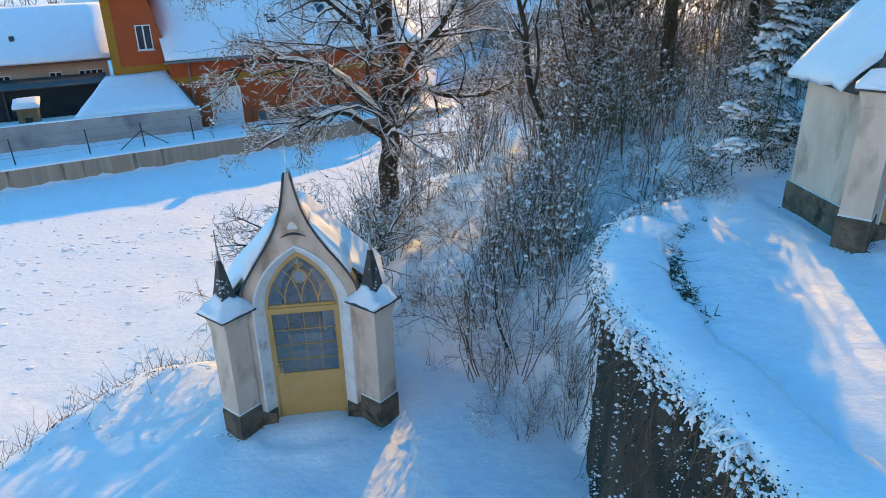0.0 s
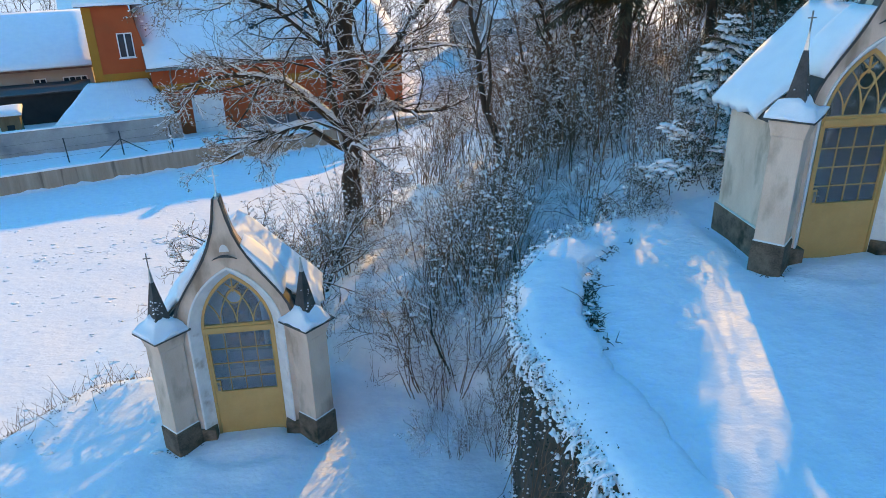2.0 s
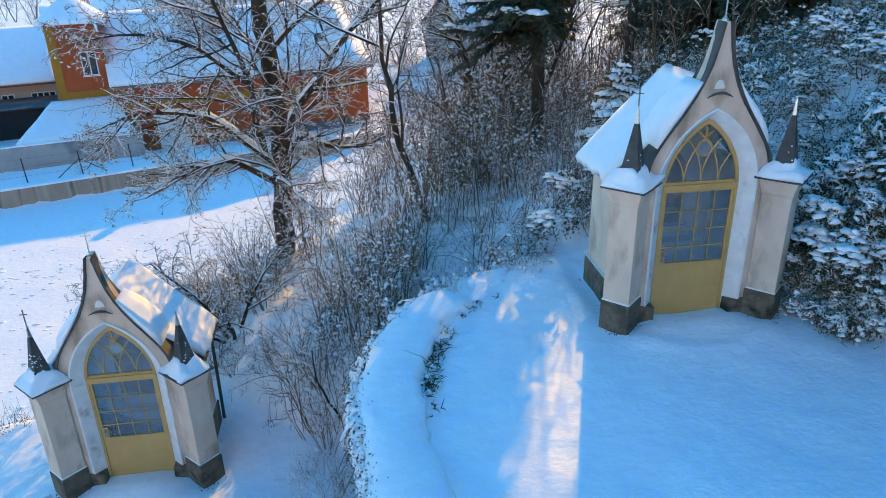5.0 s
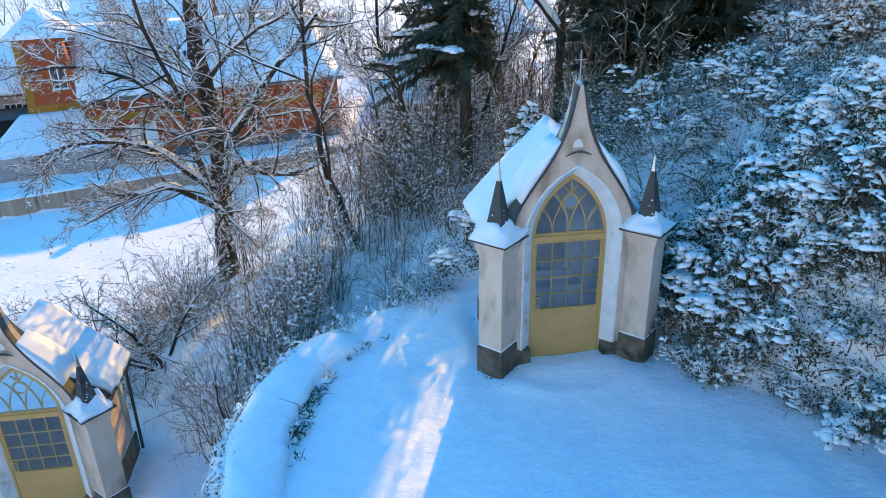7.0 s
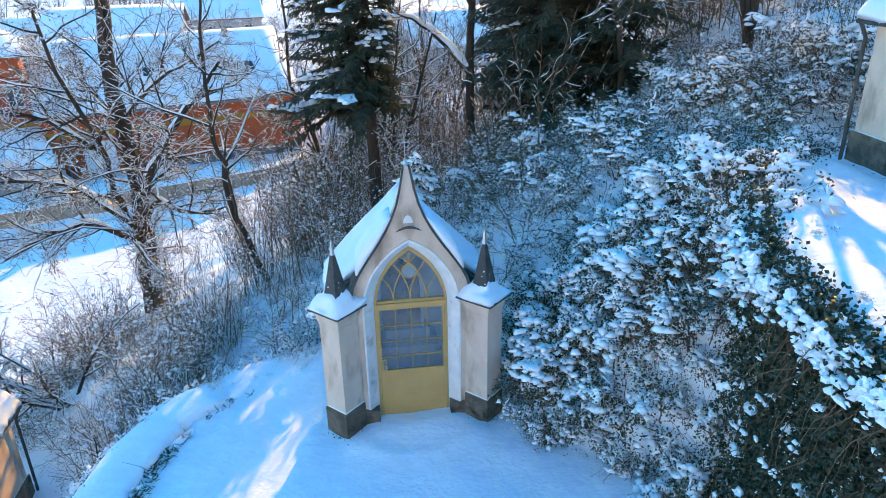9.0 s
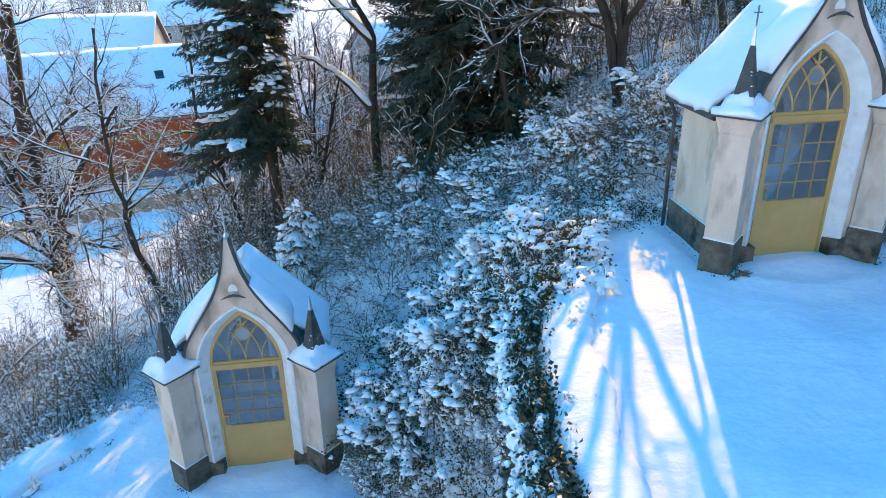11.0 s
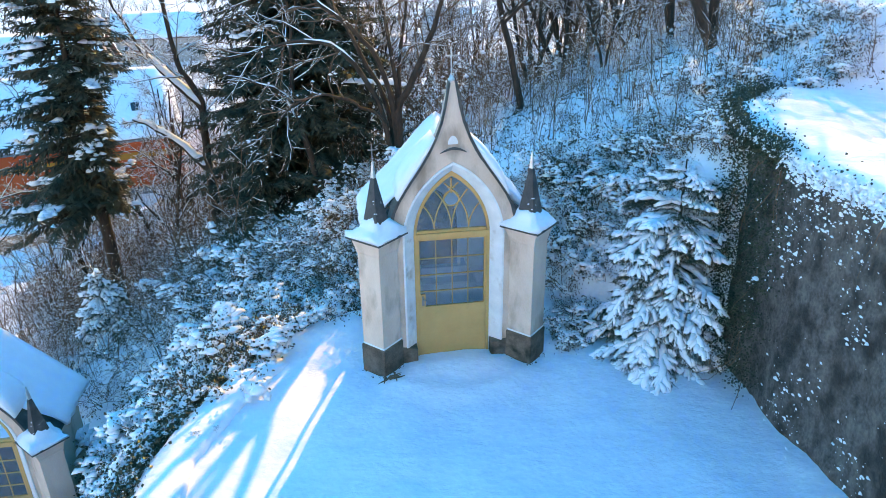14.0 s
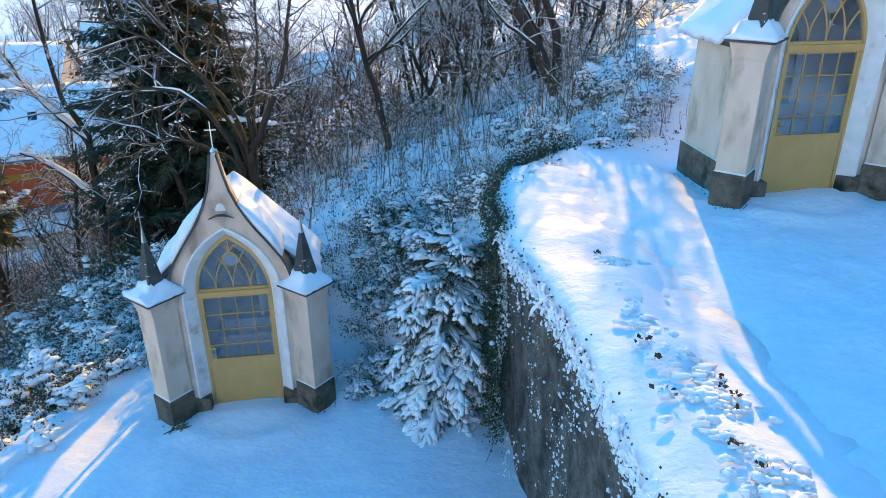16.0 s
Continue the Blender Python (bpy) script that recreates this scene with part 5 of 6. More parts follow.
# the evergreen shrubs on the bank between the terraces
evergreens = []
for i in range(4):
    rnd = random.Random(180 + i)
    wood, twigs, snow, tips = shrub(180 + i, 9, 0.95, 0.8, dict(BRAMBLE, kids=((5, 7), (3, 4)), load=1.2, chance=0.45, flecks=0.15))
    leaves = leafy(tips, 5, 0.042, rnd, 0.07)
    pads = Geo()
    for p, d in tips:
        if p.z > 0.15 and rnd.random() < 0.28:
            s = rnd.uniform(0.010, 0.026)
            q = p - d * rnd.uniform(0.06, 0.16)
            pads.tube([q, q.lerp(p, 0.4) + Vector((rnd.gauss(0, 0.015), rnd.gauss(0, 0.015), 0.015)), p + Vector((0, 0, 0.01)), p + d * 0.03], [s * 0.5, s * rnd.uniform(0.8, 1.4), s * rnd.uniform(0.6, 1.2), s * 0.3], 5, True)
    high = [p for p, d in tips if p.z > 0.3]
    for p in rnd.sample(high, min(9 if i % 2 else 4, len(high))):
        a, ln = rnd.random() * 3.14, rnd.uniform(0.12, 0.34)
        for fork in range(rnd.randint(1, 3)):
            b = a + rnd.gauss(0, 0.7) * fork
            n = rnd.randint(4, 7)
            for j in range(n):
                k, w, s = (2 * j / (n - 1) - 1) * ln, rnd.gauss(0, 0.025), rnd.uniform(0.035, 0.078)
                x, y = p.x + math.cos(b) * k - math.sin(b) * w, p.y + math.sin(b) * k + math.cos(b) * w
                pads.lump((x, y, p.z + rnd.gauss(0.0, 0.012) - 0.45 * k * k / ln), s * rnd.uniform(0.9, 1.6), s * rnd.uniform(0.9, 1.6), s * 0.6, rnd, 0.5)
    snow.add(pads.v, pads.f)
    evergreens.append(plant("evergreen_shrub", Matrix(), "dark leafy evergreen shrub with pads of snow", "shrub", "evergreen shrubs", wood, twigs, snow, leaves, EVERGREEN, names=("stem", "branchwork", "snow", "foliage")))


def bank():
    y = rs.uniform(8.0, 12.4)
    a, b = interp(y, *FEET[1]), interp(y, *EDGES[1])
    return rs.uniform(min(a, b - 0.9) + 0.1, b - (0.12 if y < 9.3 else 0.4)), y


set_out(evergreens, 118, bank, 0.23, (0.6, 1.2), 12, 0.05)
set_out(evergreens, 4, box_region(5.6, 6.8, 13.2, 14.6), 0.35, (0.8, 1.1), 10, 0.05)
def bank_foot():
    y = rs.uniform(7.6, 10.6)
    return min(interp(y, *FEET[1]) + rs.uniform(-0.5, 1.0), interp(y, *EDGES[1]) - 0.2), y


set_out(evergreens, 16, bank_foot, 0.2, (0.45, 0.75), 14, 0.05)
set_out(brambles, 22, bank_foot, 0.2, (0.4, 0.75), 10, 0.03)
set_out(laden, 9, box_region(3.2, 5.2, 11.0, 12.8), 0.3, (0.3, 0.55), 10, 0.03)
set_out(evergreens, 46, box_region(10.0, 16.5, 12.0, 15.5), 0.5, (0.6, 1.0), 10, 0.05)
set_out(evergreens, 26, box_region(18.2, 19.9, 11.2, 14.2), 0.28, (0.5, 0.85), 10, 0.05)
set_out(saplings, 16, box_region(18.0, 21.0, 12.0, 15.5), 0.3, (0.4, 0.8), 10)
set_out(evergreens, 30, box_region(17.7, 20.9, 10.3, 13.4), 0.3, (0.5, 0.85), 10, 0.05)
set_out(brambles, 24, box_region(17.7, 21.2, 10.4, 14), 0.3, (0.4, 0.8), 10, 0.03)
set_out(evergreens, 12, box_region(21.2, 24.5, 12.4, 15.5), 0.6, (0.5, 0.9), 10, 0.05)
set_out(evergreens, 14, box_region(9.0, 14.0, 16, 20), 0.8, (0.7, 1.3), 10, 0.05)

for x, y, s in ((12.3, 7.1, 0.33), (12.75, 7.9, 0.2), (12.45, 6.2, 0.22), (23.4, 14.6, 0.9), (21.8, 11.4, 0.22)):
    copy_thing(evergreens[0], pose(x, y, on_ground(x, y) + 0.04, 0, 0, x * 90) @ Matrix.Diagonal((s, s, s, 1)))

# the woods up the slope and behind
woods = [plant("woodland_tree", Matrix(), "bare woodland tree with snow on its branches", "tree", "woodland trees", *bare_tree(200 + i, (7.5, 6.0, 8.5, 5.0, 7.0)[i], (0.10, 0.07, 0.12, 0.06, 0.09)[i], 0.2, 1 if i % 2 else 2, 0.3)[:3]) for i in range(5)]
set_out(woods, 11, box_region(1.5, 11, 19.5, 27), 1.1, (0.7, 1.15), 9)
# four extra trees set in the sun's lane to dapple the upper terrace
for x, y, k, s in ((24.55, 22.3, 1, 1.15), (25.9, 23.6, 3, 1.35), (25.6, 27.2, 4, 1.2), (27.0, 26.0, 0, 1.05)):
    copy_thing(woods[k], pose(x, y, on_ground(x, y), 0, 0, x * 70) @ Matrix.Diagonal((s, s, s, 1)))
set_out(woods, 24, box_region(11, 24, 20, 28), 1.1, (0.7, 1.15), 9)
set_out(woods, 30, box_region(-1, 34, 27, 44), 1.4, (0.8, 1.3), 8)
set_out(woods, 14, box_region(8, 26, 30, 44), 1.2, (0.5, 0.7), 8)
set_out(woods, 8, box_region(24.5, 34, 17, 26), 1.6, (0.6, 1.0), 8)
set_out(bushes, 24, box_region(10, 26, 20, 27), 0.9, (1.0, 1.8))
set_out(woods, 44, box_region(-34, -2, 58, 84), 2.2, (0.7, 1.1), 5)
set_out(bushes, 25, box_region(-8, 2, 40, 58), 1.2, (1.0, 2.0))
set_out(bushes, 14, box_region(0, 14, 23, 36), 0.9, (1.2, 2.0))
set_out(bushes, 24, box_region(12, 34, 24, 38), 0.9, (1.4, 2.3))
set_out(bushes, 18, box_region(2, 12, 19.5, 24), 0.7, (0.9, 1.5))
set_out(thickets, 24, box_region(2, 12, 20, 27), 0.7, (1.0, 1.6))

# denser growth added up the slope to keep most of the terraces in shade
set_out(woods, 2, box_region(1.5, 4.6, 19.5, 27, 0.19), 0.8, (0.7, 1.1), 6)
set_out(thickets, 12, box_region(2.6, 5.0, 16.5, 22, 0.19), 0.55, (0.9, 1.5))
set_out(woods, 7, box_region(12.0, 15.2, 21, 30, 0.19), 0.8, (0.7, 1.1), 6)
set_out(woods, 12, box_region(16.5, 23, 21, 32, 0.19), 0.9, (0.7, 1.1), 6)
set_out(bushes, 20, box_region(16, 24, 19.5, 27, 0.19), 0.8, (1.2, 2.0))

set_out(thickets, 16, box_region(0, 7, 23, 38, 0.1), 0.9, (1.0, 1.7))
set_out(saplings, 20, box_region(0, 8, 22, 38, 0.1), 0.7, (1.2, 2.2))

set_out(woods, 60, box_region(-70, -20, 92, 150, 0), 2.5, (0.8, 1.3), 5)
set_out(bushes, 36, box_region(-60, -14, 84, 130, 0), 2.2, (2.0, 3.6), 5)
set_out(bushes, 18, box_region(-16, 6, 62, 84, 0), 2.0, (1.8, 3.0), 5)

# snowy brambles on the wooded slope above the terraces
set_out(laden, 34, box_region(11.5, 22.5, 18.5, 25.5), 0.6, (1.0, 1.8))

# tufts, fallen leaves and dry stalks poking through the snow
g, gs = Geo(), Geo()
rt = random.Random(301)
for _ in range(8000):
    u = rt.random()
    if u < 0.55:
        x, y = rt.uniform(7.5, 25), rt.uniform(12.3, 20)
    elif u < 0.78:
        x, y = bank()
    elif u < 0.9:
        y = rt.uniform(12.0, 14.5)
        x = rt.uniform(-1.0, 3.0)
    else:
        y = rt.uniform(8.5, 15)
        x = -6.4 + 0.6 * (y - 12.5) + rt.gauss(0, 0.45)
    if not clear(x, y):
        continue
    p = Vector((x, y, on_ground(x, y) - 0.01))
    for _ in range(rt.randint(2, 5)):
        g.leaf(p + Vector((rt.gauss(0, 0.05), rt.gauss(0, 0.05), 0.0)), Vector((rt.gauss(0, 0.7), rt.gauss(0, 0.7), rt.uniform(0.2, 1))), rt.uniform(0.03, 0.075) if x > 7.5 and y > 12.3 else rt.uniform(0.018, 0.045), rt)
    if rt.random() < 0.3:
        d = Vector((rt.gauss(0, 0.35), rt.gauss(0, 0.35), 1)).normalized()
        h = rt.uniform(0.15, 0.7)
        gs.tube([p, p + d * h * 0.5, p + (d + Vector((rt.gauss(0, 0.2), rt.gauss(0, 0.2), 0))) * h], [0.005, 0.004, 0.002], 3)
t = thing("undergrowth", pose(0, 0, 0), "dark leaves and dry stalks poking out of the snow", "undergrowth", "", "stuff")
tagged(part("leaf_litter", g, EVERGREEN, t), kind="stuff")
tagged(part("dry_stalks", gs, TWIG, t), kind="stuff")
# debris along the inner foot of the copings
g, gs, gh = Geo(), Geo(), Geo()
for i, rim, y0, y1 in ((0, 0.9, 3.5, 11.9), (2, 0.95, 2.0, 8.5)):
    pts = edge_line(i, -12, 12.4, 0.16)
    for _ in range(150):
        k = rt.randrange(int((y0 + 12) / 0.16), min(len(pts) - 1, int((y1 + 12) / 0.16)))
        if noise.noise(Vector((k * 0.09, i, 2.2))) + rt.gauss(0, 0.15) < (-0.2 if k * 0.16 - 12 > 8 and i == 0 else 0.28 if i == 0 else 0.3):
            continue
        q = pts[k] + inward(pts, k) * (rim + rt.gauss(0.06, 0.045))
        p = Vector((q.x, q.y, FLOOR[i + 1] + 0.02))
        for _ in range(4):
            q = p + Vector((rt.gauss(0, 0.05), rt.gauss(0, 0.08), rt.uniform(0, 0.05)))
            g.leaf(q, Vector((rt.gauss(0, 0.8), rt.gauss(0, 0.8), rt.uniform(0, 0.8))), rt.uniform(0.02, 0.05), rt)
            d = Vector((rt.gauss(0.2, 0.6), rt.gauss(0, 0.8), rt.uniform(-0.1, 0.5))).normalized() * rt.uniform(0.04, 0.1)
            g.tube([q, q + d, q + d * 1.8 - Vector((0, 0, 0.02))], [0.007, 0.006, 0.002], 3)
        if rt.random() < 0.5:
            w = rt.uniform(0.02, 0.05)
            gh.lump((p.x + rt.gauss(0, 0.05), p.y + rt.gauss(0, 0.08), p.z + rt.uniform(0.0, 0.06)), w, w * 1.5, w * 0.6, rt, 0.6)
        if rt.random() < 0.05:
            d = Vector((rt.gauss(0, 0.6), rt.gauss(0, 0.6), 0.8)).normalized()
            gs.tube([p, p + d * 0.2, p + (d + Vector((rt.gauss(0, 0.3), rt.gauss(0, 0.3), 0))) * 0.42], [0.006, 0.005, 0.002], 3)
for cx, cy, cz, a in CHAPELS:
    m = pose(cx, cy, 0, 0, 0, a)
    for _ in range(70):
        s = rt.choice((-1, 1))
        if rt.random() < 0.5:
            u, w = s * (1.27 + abs(rt.gauss(0, 0.06))), rt.uniform(0.1, 1.7)
        else:
            f = rt.uniform(-0.36, 0.36)
            u, w = s * 1.215 + f, -0.24 - (0.37 - abs(f)) - abs(rt.gauss(0, 0.05))
        p = m @ Vector((u, w, 0))
        p.z = on_ground(p.x, p.y) + 0.005
        g.leaf(p, Vector((rt.gauss(0, 0.8), rt.gauss(0, 0.8), rt.uniform(0, 0.5))), rt.uniform(0.02, 0.05), rt)
# hummocks of snowy grass on the upper terrace
for _ in range(620):
    y = 1.0 + 6.2 * rt.random() ** 1.35
    x = interp(y, *EDGES[2]) + 0.55 + 0.075 * (y - 2.5) + rt.gauss(0, 0.17) + 0.08 * math.sin(y * 2.0)
    if noise.noise(Vector((x * 1.6, y * 1.6, 3.3))) < -0.12:
        continue
    s = 0.016 + 0.05 * rt.random() ** 2.2
    p = Vector((x, y, FLOOR[3] + interp(x - interp(y, *EDGES[2]), (0.7, 1.0, 1.35, 1.75), (0.17, 0.11, 0.05, 0.0)) + 0.02))
    gh.lump((p.x, p.y, p.z - 0.01), s * rt.uniform(0.9, 1.9), s * rt.uniform(0.8, 1.3), s * rt.uniform(0.45, 0.75), rt, 0.6)
    if rt.random() < 0.06:
        for _ in range(6):
            g.leaf(p + Vector((rt.gauss(0, s * 0.6), rt.gauss(0, s * 0.6), 0.02)), Vector((rt.gauss(0, 0.7), rt.gauss(0, 0.7), 0.5)), rt.uniform(0.03, 0.07), rt)
# old tracks and clods on the field
for _ in range(900):
    x, y = rt.uniform(-22, -4), rt.uniform(10, 30)
    if rt.random() < 0.25:
        y = 23 + 0.55 * (x + 14) + rt.gauss(0, 0.5)
    s = rt.uniform(0.025, 0.07)
    gh.lump((x, y, on_ground(x, y) - s * 0.1), s * 2.2, s * 1.4, s * 0.42, rt, 0.6)
m = pose(CHAPELS[2][0], CHAPELS[2][1], 0, 0, 0, CHAPELS[2][3])
for _ in range(9):
    p = m @ Vector((-1.12 + rt.gauss(0, 0.06), -0.68 + rt.gauss(0, 0.03), 0))
    p.z = on_ground(p.x, p.y) + 0.01
    d = Vector((rt.gauss(0, 1), rt.gauss(0, 0.5), rt.uniform(0, 0.15))).normalized()
    gs.tube([p, p + d * 0.09, p + d * 0.2], [0.02, 0.016, 0.006], 4)
t = thing("snow_hummocks", pose(0, 0, 0), "small snowy hummocks and clods on terrace and field", "hummocks", "", "stuff")
tagged(part("hummock", gh, SNOW, t, smooth=True), kind="stuff")
t = thing("terrace_debris", pose(0, 0, 0), "dead leaves and twigs along the snow coping", "debris", "", "stuff")
tagged(part("dead_leaves", g, DEAD_LEAF, t), kind="stuff")
tagged(part("dead_twigs", gs, TWIG, t), kind="stuff")


# ---------------------------------------------------------------- the houses in the valley
HM = pose(-15.5, 41.0, -10.0, 0, 0, 24.6)


def slab(geo, a, b, c, d, th):
    """A sloping slab: four corners of its underside and its thickness upward."""
    lo = [Vector(p) for p in (a, b, c, d)]
    hi = [p + Vector((0, 0, th)) for p in lo]
    return geo.add([tuple(p) for p in lo + hi], [(3, 2, 1, 0), (4, 5, 6, 7), (0, 1, 5, 4), (1, 2, 6, 5), (2, 3, 7, 6), (3, 0, 4, 7)])


def snow_slab(a, b, c, d, th, seed, n=14):
    """A wavy blanket of snow over a sloping quad a, b, c, d (a and b along the eave)."""
    a, b, c, d = (Vector(p) for p in (a, b, c, d))
    g = Geo()
    rings = []
    for i in range(n + 1):
        lo, hi = [], []
        for j in range(n + 1):
            p = a.lerp(b, i / n).lerp(d.lerp(c, i / n), j / n)
            e = 0.55 if i in (0, n) or j in (0, n) else 1.0
            lo.append(tuple(p))
            hi.append(tuple(p + Vector((0, 0, th * e + 0.04 * noise.noise(p * 0.8 + Vector((seed, 0, 0)))))))
        rings.append(hi + lo[::-1])
    return g.rings(rings)


def window(parent, x0, x1, z0, z1, y):
    f = part("window", Geo().box(x0, x1, y - 0.05, y - 0.003, z0, z1), PVC, parent, "white framed window", bevel=0.01)
    m = (x0 + x1) / 2
    part("pane", Geo().box(x0 + 0.06, m - 0.04, y - 0.062, y - 0.053, z0 + 0.06, z1 - 0.06), DARK_GLASS, f)
    part("pane", Geo().box(m + 0.04, x1 - 0.06, y - 0.062, y - 0.053, z0 + 0.06, z1 - 0.06), DARK_GLASS, f)
    part("sill", Geo().box(x0 - 0.06, x1 + 0.06, y - 0.12, y - 0.003, z0 - 0.05, z0 - 0.004), PVC, f)


ho = thing("orange_house", HM, "long orange and yellow rendered house with a snowy roof", "house")
g = Geo().box(0, 15.4, 0, 12, -1.5, 4.05)
part("wall", g, ORANGE, ho, "orange rendered front")
g = Geo()
g.add([(0, 0, 4.05), (0, 12, 4.05), (0, 6, 7.5), (0.3, 0, 4.05), (0.3, 12, 4.05), (0.3, 6, 7.5)], [(0, 1, 2), (5, 4, 3), (0, 2, 5, 3), (2, 1, 4, 5), (1, 0, 3, 4)])
g.add([(15.1, 0, 4.05), (15.1, 12, 4.05), (15.1, 6, 7.5), (15.4, 0, 4.05), (15.4, 12, 4.05), (15.4, 6, 7.5)], [(0, 1, 2), (5, 4, 3), (0, 2, 5, 3), (2, 1, 4, 5), (1, 0, 3, 4)])
part("gable", g, ORANGE, ho)
rf = part("roof", slab(slab(Geo(), (-0.25, -0.6, 4.1), (15.65, -0.6, 4.1), (15.65, 6, 7.65), (-0.25, 6, 7.65), 0.1), (-0.25, 6, 7.65), (15.65, 6, 7.65), (15.65, 12.6, 4.1), (-0.25, 12.6, 4.1), 0.1), RIB_ROOF, ho, "sheet roof under snow")
part("roof_snow", snow_slab((-0.22, -0.58, 4.21), (15.6, -0.58, 4.21), (15.6, 6.0, 7.76), (-0.22, 6.0, 7.76), 0.16, 1), SNOW_ROOF, rf, smooth=True)
part("roof_snow", snow_slab((-0.22, 12.6, 4.21), (15.6, 12.6, 4.21), (15.6, 6.0, 7.76), (-0.22, 6.0, 7.76), 0.16, 2), SNOW_ROOF, rf, smooth=True)
for x, yy in ((6.2, 1.9), (9.6, 2.6), (12.6, 1.7)):
    z = 4.21 + (yy + 0.58) * 0.538
    part("skylight", slab(Geo(), (x, yy, z + 0.05), (x + 0.55, yy, z + 0.05), (x + 0.55, yy + 0.7, z + 0.43), (x, yy + 0.7, z + 0.43), 0.17), DARK_GLASS, rf, "dark roof light")
part("chimney", Geo().box(11.85, 12.2, 5.0, 5.4, 6.9, 7.95), CONCRETE, rf, "small rendered chimney")
part("yellow_band", Geo().box(-0.02, 15.42, -0.03, -0.003, 2.74, 3.16), YELLOW, ho, "yellow painted band")
part("base_course", Geo().box(4.6, 15.42, -0.06, -0.003, -1.0, 0.70), BASE_GREY, ho, "dark grey base")
part("gutter", Geo().tube([Vector((-0.3, -0.68, 4.12)), Vector((15.7, -0.68, 4.08))], [0.07, 0.07], 8, True), IRON, ho, "grey gutter")
part("downpipe", Geo().tube([Vector((1.0, -0.66, 4.05)), Vector((1.0, -0.12, 3.7)), Vector((1.0, -0.1, -0.4))], [0.05, 0.05, 0.05], 8), IRON, ho, "grey downpipe")
part("garage_door", Geo().box(1.95, 3.75, -0.05, -0.004, -0.3, 2.4), PVC, ho, "white boarded door", bevel=0.01)
tw = part("tower_wall", Geo().prism([(-2.95, -1), (0.1, -1), (0.1, 4.6), (-0.55, 7.55), (-2.95, 7.55)], 1.2, 6), ORANGE, ho, "orange rendered gable block")
part("yellow_strip", Geo().box(-2.97, -2.5, 1.17, 1.197, 3.4, 7.5), YELLOW, tw)
part("yellow_band", Geo().box(-2.498, 0.1, 1.17, 1.197, 3.4, 3.85), YELLOW, tw)
hip = [(-3.3, 0.8, 7.56), (0.2, 0.8, 7.56), (0.2, 6.2, 7.56), (-3.3, 6.2, 7.56), (-1.55, 3.5, 9.0)]
part("tower_roof", Geo().add(hip, [(0, 1, 4), (1, 2, 4), (2, 3, 4), (3, 0, 4), (3, 2, 1, 0)]), RIB_ROOF, tw, "hipped sheet roof")
g = Geo()
g.rings([[(-1.55 + (x + 1.55) * k, 3.5 + (y - 3.5) * k, zz + 0.02 * noise.noise(Vector((x * k, y * k, 1.7)))) for x, y in ((-3.35, 0.75), (-1.55, 0.75), (0.25, 0.75), (0.25, 3.5), (0.25, 6.25), (-1.55, 6.25), (-3.35, 6.25), (-3.35, 3.5))] for k, zz in ((1.0, 7.6), (1.01, 7.72), (0.9, 7.9), (0.5, 8.5), (0.12, 9.08), (0.02, 9.16))])
part("tower_snow", g, SNOW_ROOF, tw, "deep snow on the hipped roof", smooth=True)
window(tw, -1.43, -0.6, 4.70, 6.07, 1.2)

ln = thing("lean_to", HM, "low lean-to with snow on a ribbed brown sheet roof", "shed")
part("wall", Geo().box(-5.0, -0.1, -2.5, 1.1, -1.0, 1.85), YARD_RENDER, ln)
part("sheet_roof", slab(Geo(), (-5.3, -2.7, 1.9), (0.9, -2.9, 1.9), (-0.02, 1.15, 3.36), (-3.4, 1.15, 3.3), 0.07), RIB_ROOF, ln, "ribbed brown metal sheet")
part("roof_snow", snow_slab((-5.28, -2.68, 1.98), (0.75, -2.85, 1.98), (-0.2, 1.1, 3.42), (-3.4, 1.1, 3.37), 0.10, 5), SNOW_ROOF, ln, "snow sliding off the sheet", smooth=True)
for k in range(16):
    x = -2.6 + k * 0.2
    part("rib", Geo().tube([Vector((x, -2.75, 2.06)), Vector((x * 0.75 - 0.5, 1.05, 3.47))], [0.02, 0.02], 4), SNOW_ROOF, ln)

yw = thing("yard_wall", HM, "pale rendered yard wall", "wall", "", "structure")
part("wall_body", Geo().box(-26, 0.95, -3.25, -2.98, -1.2, 2.0), YARD_RENDER, yw, "patchy grey render", bevel=0.02)
part("wall_snow", snow_slab((-26, -3.28, 2.003), (0.97, -3.28, 2.003), (0.97, -2.96, 2.003), (-26, -2.96, 2.003), 0.06, 6), SNOW_ROOF, yw, smooth=True)

nb = thing("neighbour_house", HM, "low pale house with a wide snowy roof", "house")
part("wall", Geo().box(-22, -3.2, 8, 15.5, -1, 3.6), PINK, nb)
nr = part("roof", slab(Geo(), (-22.5, 7.3, 3.5), (-2.7, 7.3, 3.5), (-2.7, 12.5, 6.5), (-22.5, 12.5, 6.5), 0.12), RIB_ROOF, nb)
part("roof_snow", snow_slab((-22.5, 7.25, 3.63), (-2.68, 7.25, 3.63), (-2.68, 12.5, 6.63), (-22.5, 12.5, 6.63), 0.2, 7), SNOW_ROOF, nr, smooth=True)
part("roof_snow", snow_slab((-22.5, 17.8, 3.63), (-2.68, 17.8, 3.63), (-2.68, 12.5, 6.63), (-22.5, 12.5, 6.63), 0.2, 8), SNOW_ROOF, nr, smooth=True)
part("roof_vent", Geo().tube([Vector((-8.4, 9.2, 4.6)), Vector((-8.4, 9.2, 5.15))], [0.16, 0.16], 8, True), DARK_METAL, nr, "dark round vent")
for x in (-9.2, -6.3, -4.6, -3.9):
    window(nb, x - 0.4, x + 0.35, 2.0, 2.95, 8)

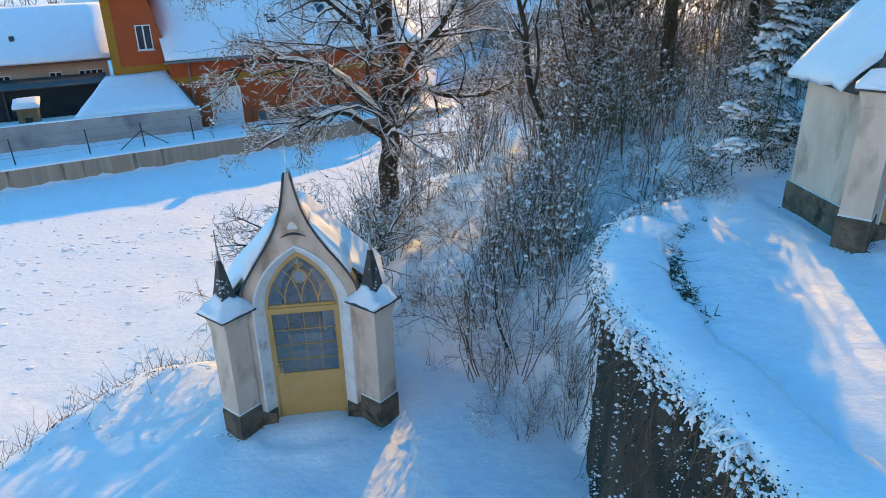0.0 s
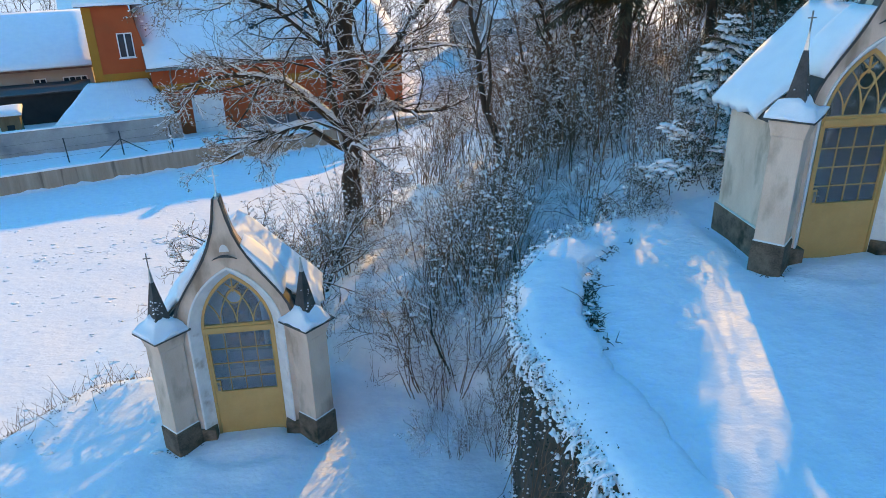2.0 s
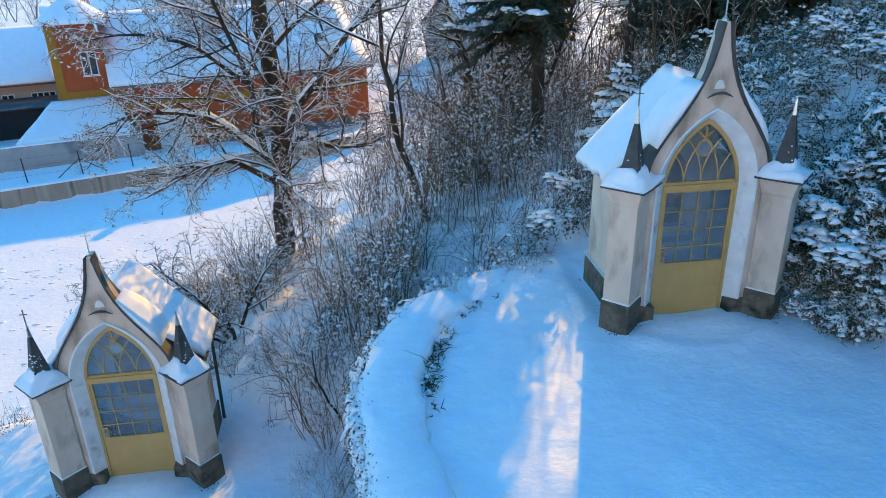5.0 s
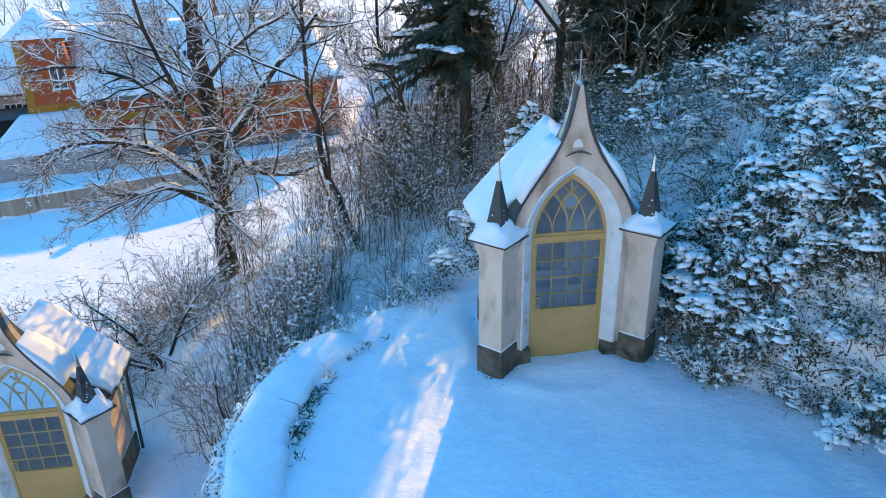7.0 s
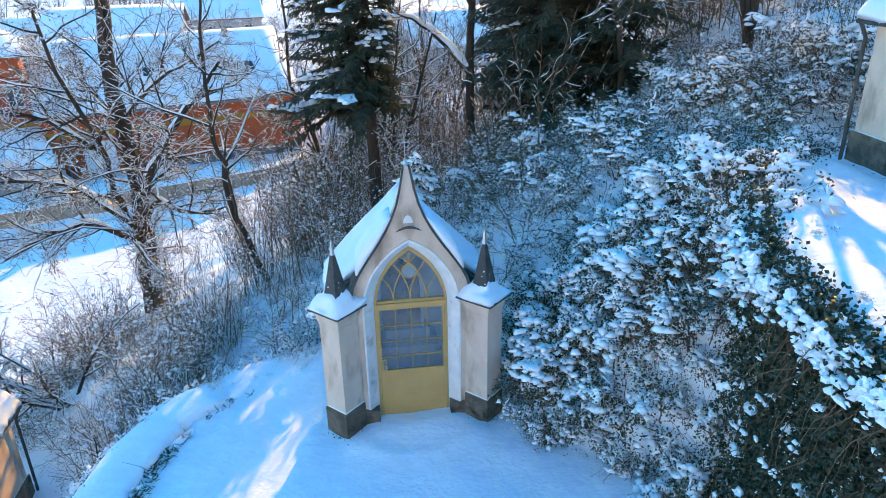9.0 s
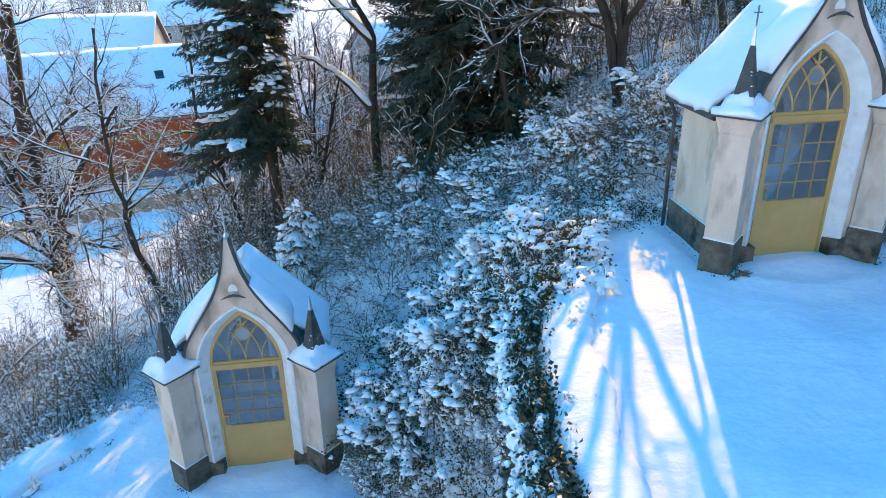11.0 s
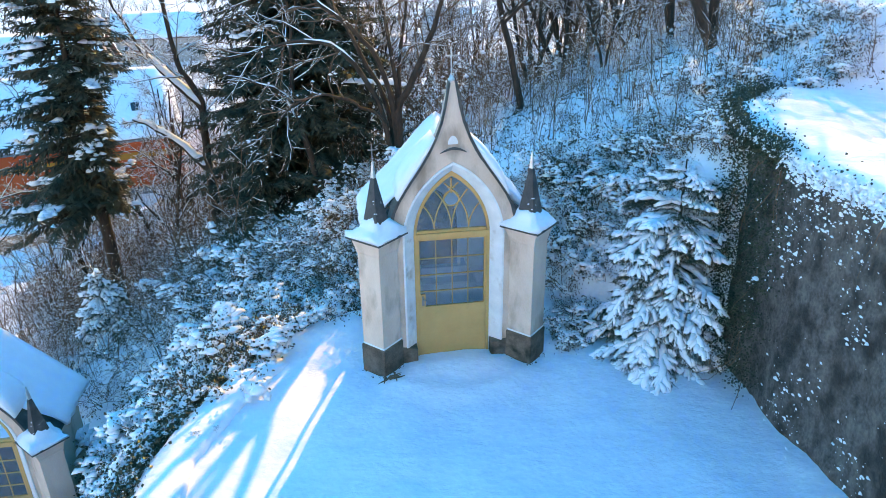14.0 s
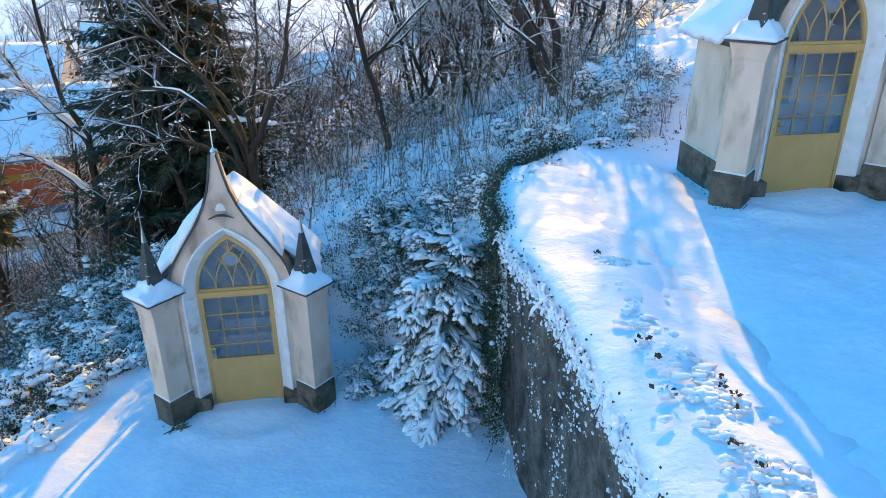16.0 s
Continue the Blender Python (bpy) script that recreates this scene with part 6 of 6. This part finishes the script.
cp = thing("carport", HM, "dark open carport in the yard", "carport")
# near-black sheets, here and at the front, stand for the bay's inner shade
part("back_panel", Geo().box(-22, -3.4, 6.6, 6.75, -0.5, 2.55), INTERIOR_SHADE, cp)
part("roof", slab(Geo(), (-22, 4.0, 2.6), (-3.4, 4.0, 2.6), (-3.4, 7.0, 2.75), (-22, 7.0, 2.75), 0.08), DARK_METAL, cp)
for x in (-20, -14.5, -9, -3.6):
    part("post", Geo().box(x - 0.05, x + 0.05, 4.05, 4.15, -0.4, 2.6), DARK_METAL, cp)
part("shade_sheet", Geo().box(-22, -3.45, 4.2, 4.24, 0.6, 2.55), INTERIOR_SHADE, cp, "near-black sheet for the shade in the bay")
kn = thing("kennel", HM @ pose(-7.7, 1.6, 0.9) @ Matrix.Diagonal((1.3, 1.3, 1.45, 1)), "small wooden kennel with a snowy roof", "kennel")
part("box", Geo().box(-0.4, 0.4, -0.4, 0.4, -0.3, 0.75), WOOD, kn, bevel=0.02)
# no hole: a near-black plate paints the shade of the opening
part("opening_shade", Geo().box(-0.14, 0.14, -0.42, -0.404, 0.05, 0.45), INTERIOR_SHADE, kn)
part("roof", slab(Geo(), (-0.5, -0.55, 0.76), (0.5, -0.55, 0.76), (0.5, 0.55, 0.92), (-0.5, 0.55, 0.92), 0.05), WOOD, kn)
part("roof_snow", snow_slab((-0.52, -0.57, 0.82), (0.52, -0.57, 0.82), (0.52, 0.57, 0.98), (-0.52, 0.57, 0.98), 0.16, 3, 6), SNOW_ROOF, kn, smooth=True)
br = thing("barrel", HM @ pose(-4.2, 2.9, 0.85), "blue plastic barrel capped with snow", "barrel")
part("body", Geo().tube([Vector((0, 0, z)) for z in (-0.2, 0.1, 0.5, 0.8)], [0.27, 0.3, 0.3, 0.27], 12, True), BLUE, br, smooth=True)
part("snow_cap", Geo().lump((0, 0, 0.82), 0.3, 0.3, 0.2, random.Random(2)), SNOW_ROOF, br)
pb = thing("plank_pile", HM @ pose(-6.0, 0.6, 0.9), "low pile of planks under snow", "planks")
for k in range(3):
    part("plank", Geo().box(-0.8, 0.8, -0.3 + k * 0.22, -0.1 + k * 0.22, -0.2 + 0.02 * k, 0.1 + 0.02 * k), WOOD, pb)
part("snow_cap", snow_slab((-0.82, -0.32, 0.15), (0.82, -0.32, 0.15), (0.82, 0.4, 0.17), (-0.82, 0.4, 0.17), 0.1, 3, 6), SNOW_ROOF, pb, smooth=True)

# field wall with its fence
FM = pose(-20.3, 30.55, -10.0, 0, 0, 29.6)
fw = thing("field_wall", FM, "low stained concrete wall along the field, snow on top", "wall", "", "structure")
part("wall_body", Geo().box(-25, 24, 0, 0.3, -0.8, 0.86), CONCRETE, fw, "stained concrete", bevel=0.02)
part("wall_snow", snow_slab((-25, -0.03, 0.863), (24, -0.03, 0.863), (24, 0.6, 0.863), (-25, 0.6, 0.863), 0.09, 9, 40), SNOW_ROOF, fw, smooth=True)
fe = thing("wire_fence", FM, "dark steel fence posts, one braced", "fence")
for x in (-6.5, -3, 0.9, 4.1, 6.6, 9.0, 12.2, 15.3, 18.5):
    part("post", Geo().tube([Vector((x, 0.75, 0.6)), Vector((x - 0.05, 0.75, 2.15))], [0.03, 0.03], 6, True), DARK_METAL, fe)
for s in (-1, 1):
    part("brace", Geo().tube([Vector((6.55, 0.75, 1.75)), Vector((6.6 + s * 1.35, 0.75, 0.75))], [0.025, 0.025], 6), DARK_METAL, fe)
for z in (1.25, 1.7, 2.1):
    part("wire", Geo().tube([Vector((-6.5, 0.75, z)), Vector((18.5, 0.75, z))], [0.004, 0.004], 3), DARK_METAL, fe)

# houses farther down the valley
def far_house(x, y, a, w, d, h, wallmat, label):
    t = thing("distant_house", pose(x, y, -10, 0, 0, a), label, "house", "distant houses")
    part("wall", Geo().box(0, w, 0, d, -1, h), wallmat, t)
    part("gable", Geo().add([(0, 0, h), (0, d, h), (0, d / 2, h + d * 0.36), (w, 0, h), (w, d, h), (w, d / 2, h + d * 0.36)], [(0, 1, 2), (5, 4, 3), (0, 2, 5, 3), (2, 1, 4, 5), (1, 0, 3, 4)]), wallmat, t)
    r = part("roof", slab(slab(Geo(), (-0.4, -0.5, h - 0.05), (w + 0.4, -0.5, h - 0.05), (w + 0.4, d / 2, h + d * 0.37), (-0.4, d / 2, h + d * 0.37), 0.1), (-0.4, d / 2, h + d * 0.37), (w + 0.4, d / 2, h + d * 0.37), (w + 0.4, d + 0.5, h - 0.05), (-0.4, d + 0.5, h - 0.05), 0.1), RIB_ROOF, t)
    for y0 in (-0.5, d + 0.5):
        part("roof_snow", snow_slab((-0.4, y0, h + 0.06), (w + 0.4, y0, h + 0.06), (w + 0.4, d / 2, h + d * 0.37 + 0.11), (-0.4, d / 2, h + d * 0.37 + 0.11), 0.2, x, 6), SNOW_ROOF, r, smooth=True)
    for k in range(int(w // 2.6)):
        window(t, 0.9 + k * 2.6, 2.0 + k * 2.6, h - 2.0, h - 0.8, 0)


far_house(-26, 96, 18, 11, 8, 4.0, PINK, "pale valley house with snowy roof")
far_house(6, 66, 30, 10, 8, 4.0, YARD_RENDER, "grey valley house with snowy roof")
far_house(-28, 66, 10, 12, 9, 4.5, PINK, "pale valley house with snowy roof")
far_house(-46, 92, 24, 6, 5, 3, YELLOW, "yellow valley house with snowy roof")
far_house(16, 92, 12, 13, 8, 4.5, YARD_RENDER, "grey valley house with snowy roof")
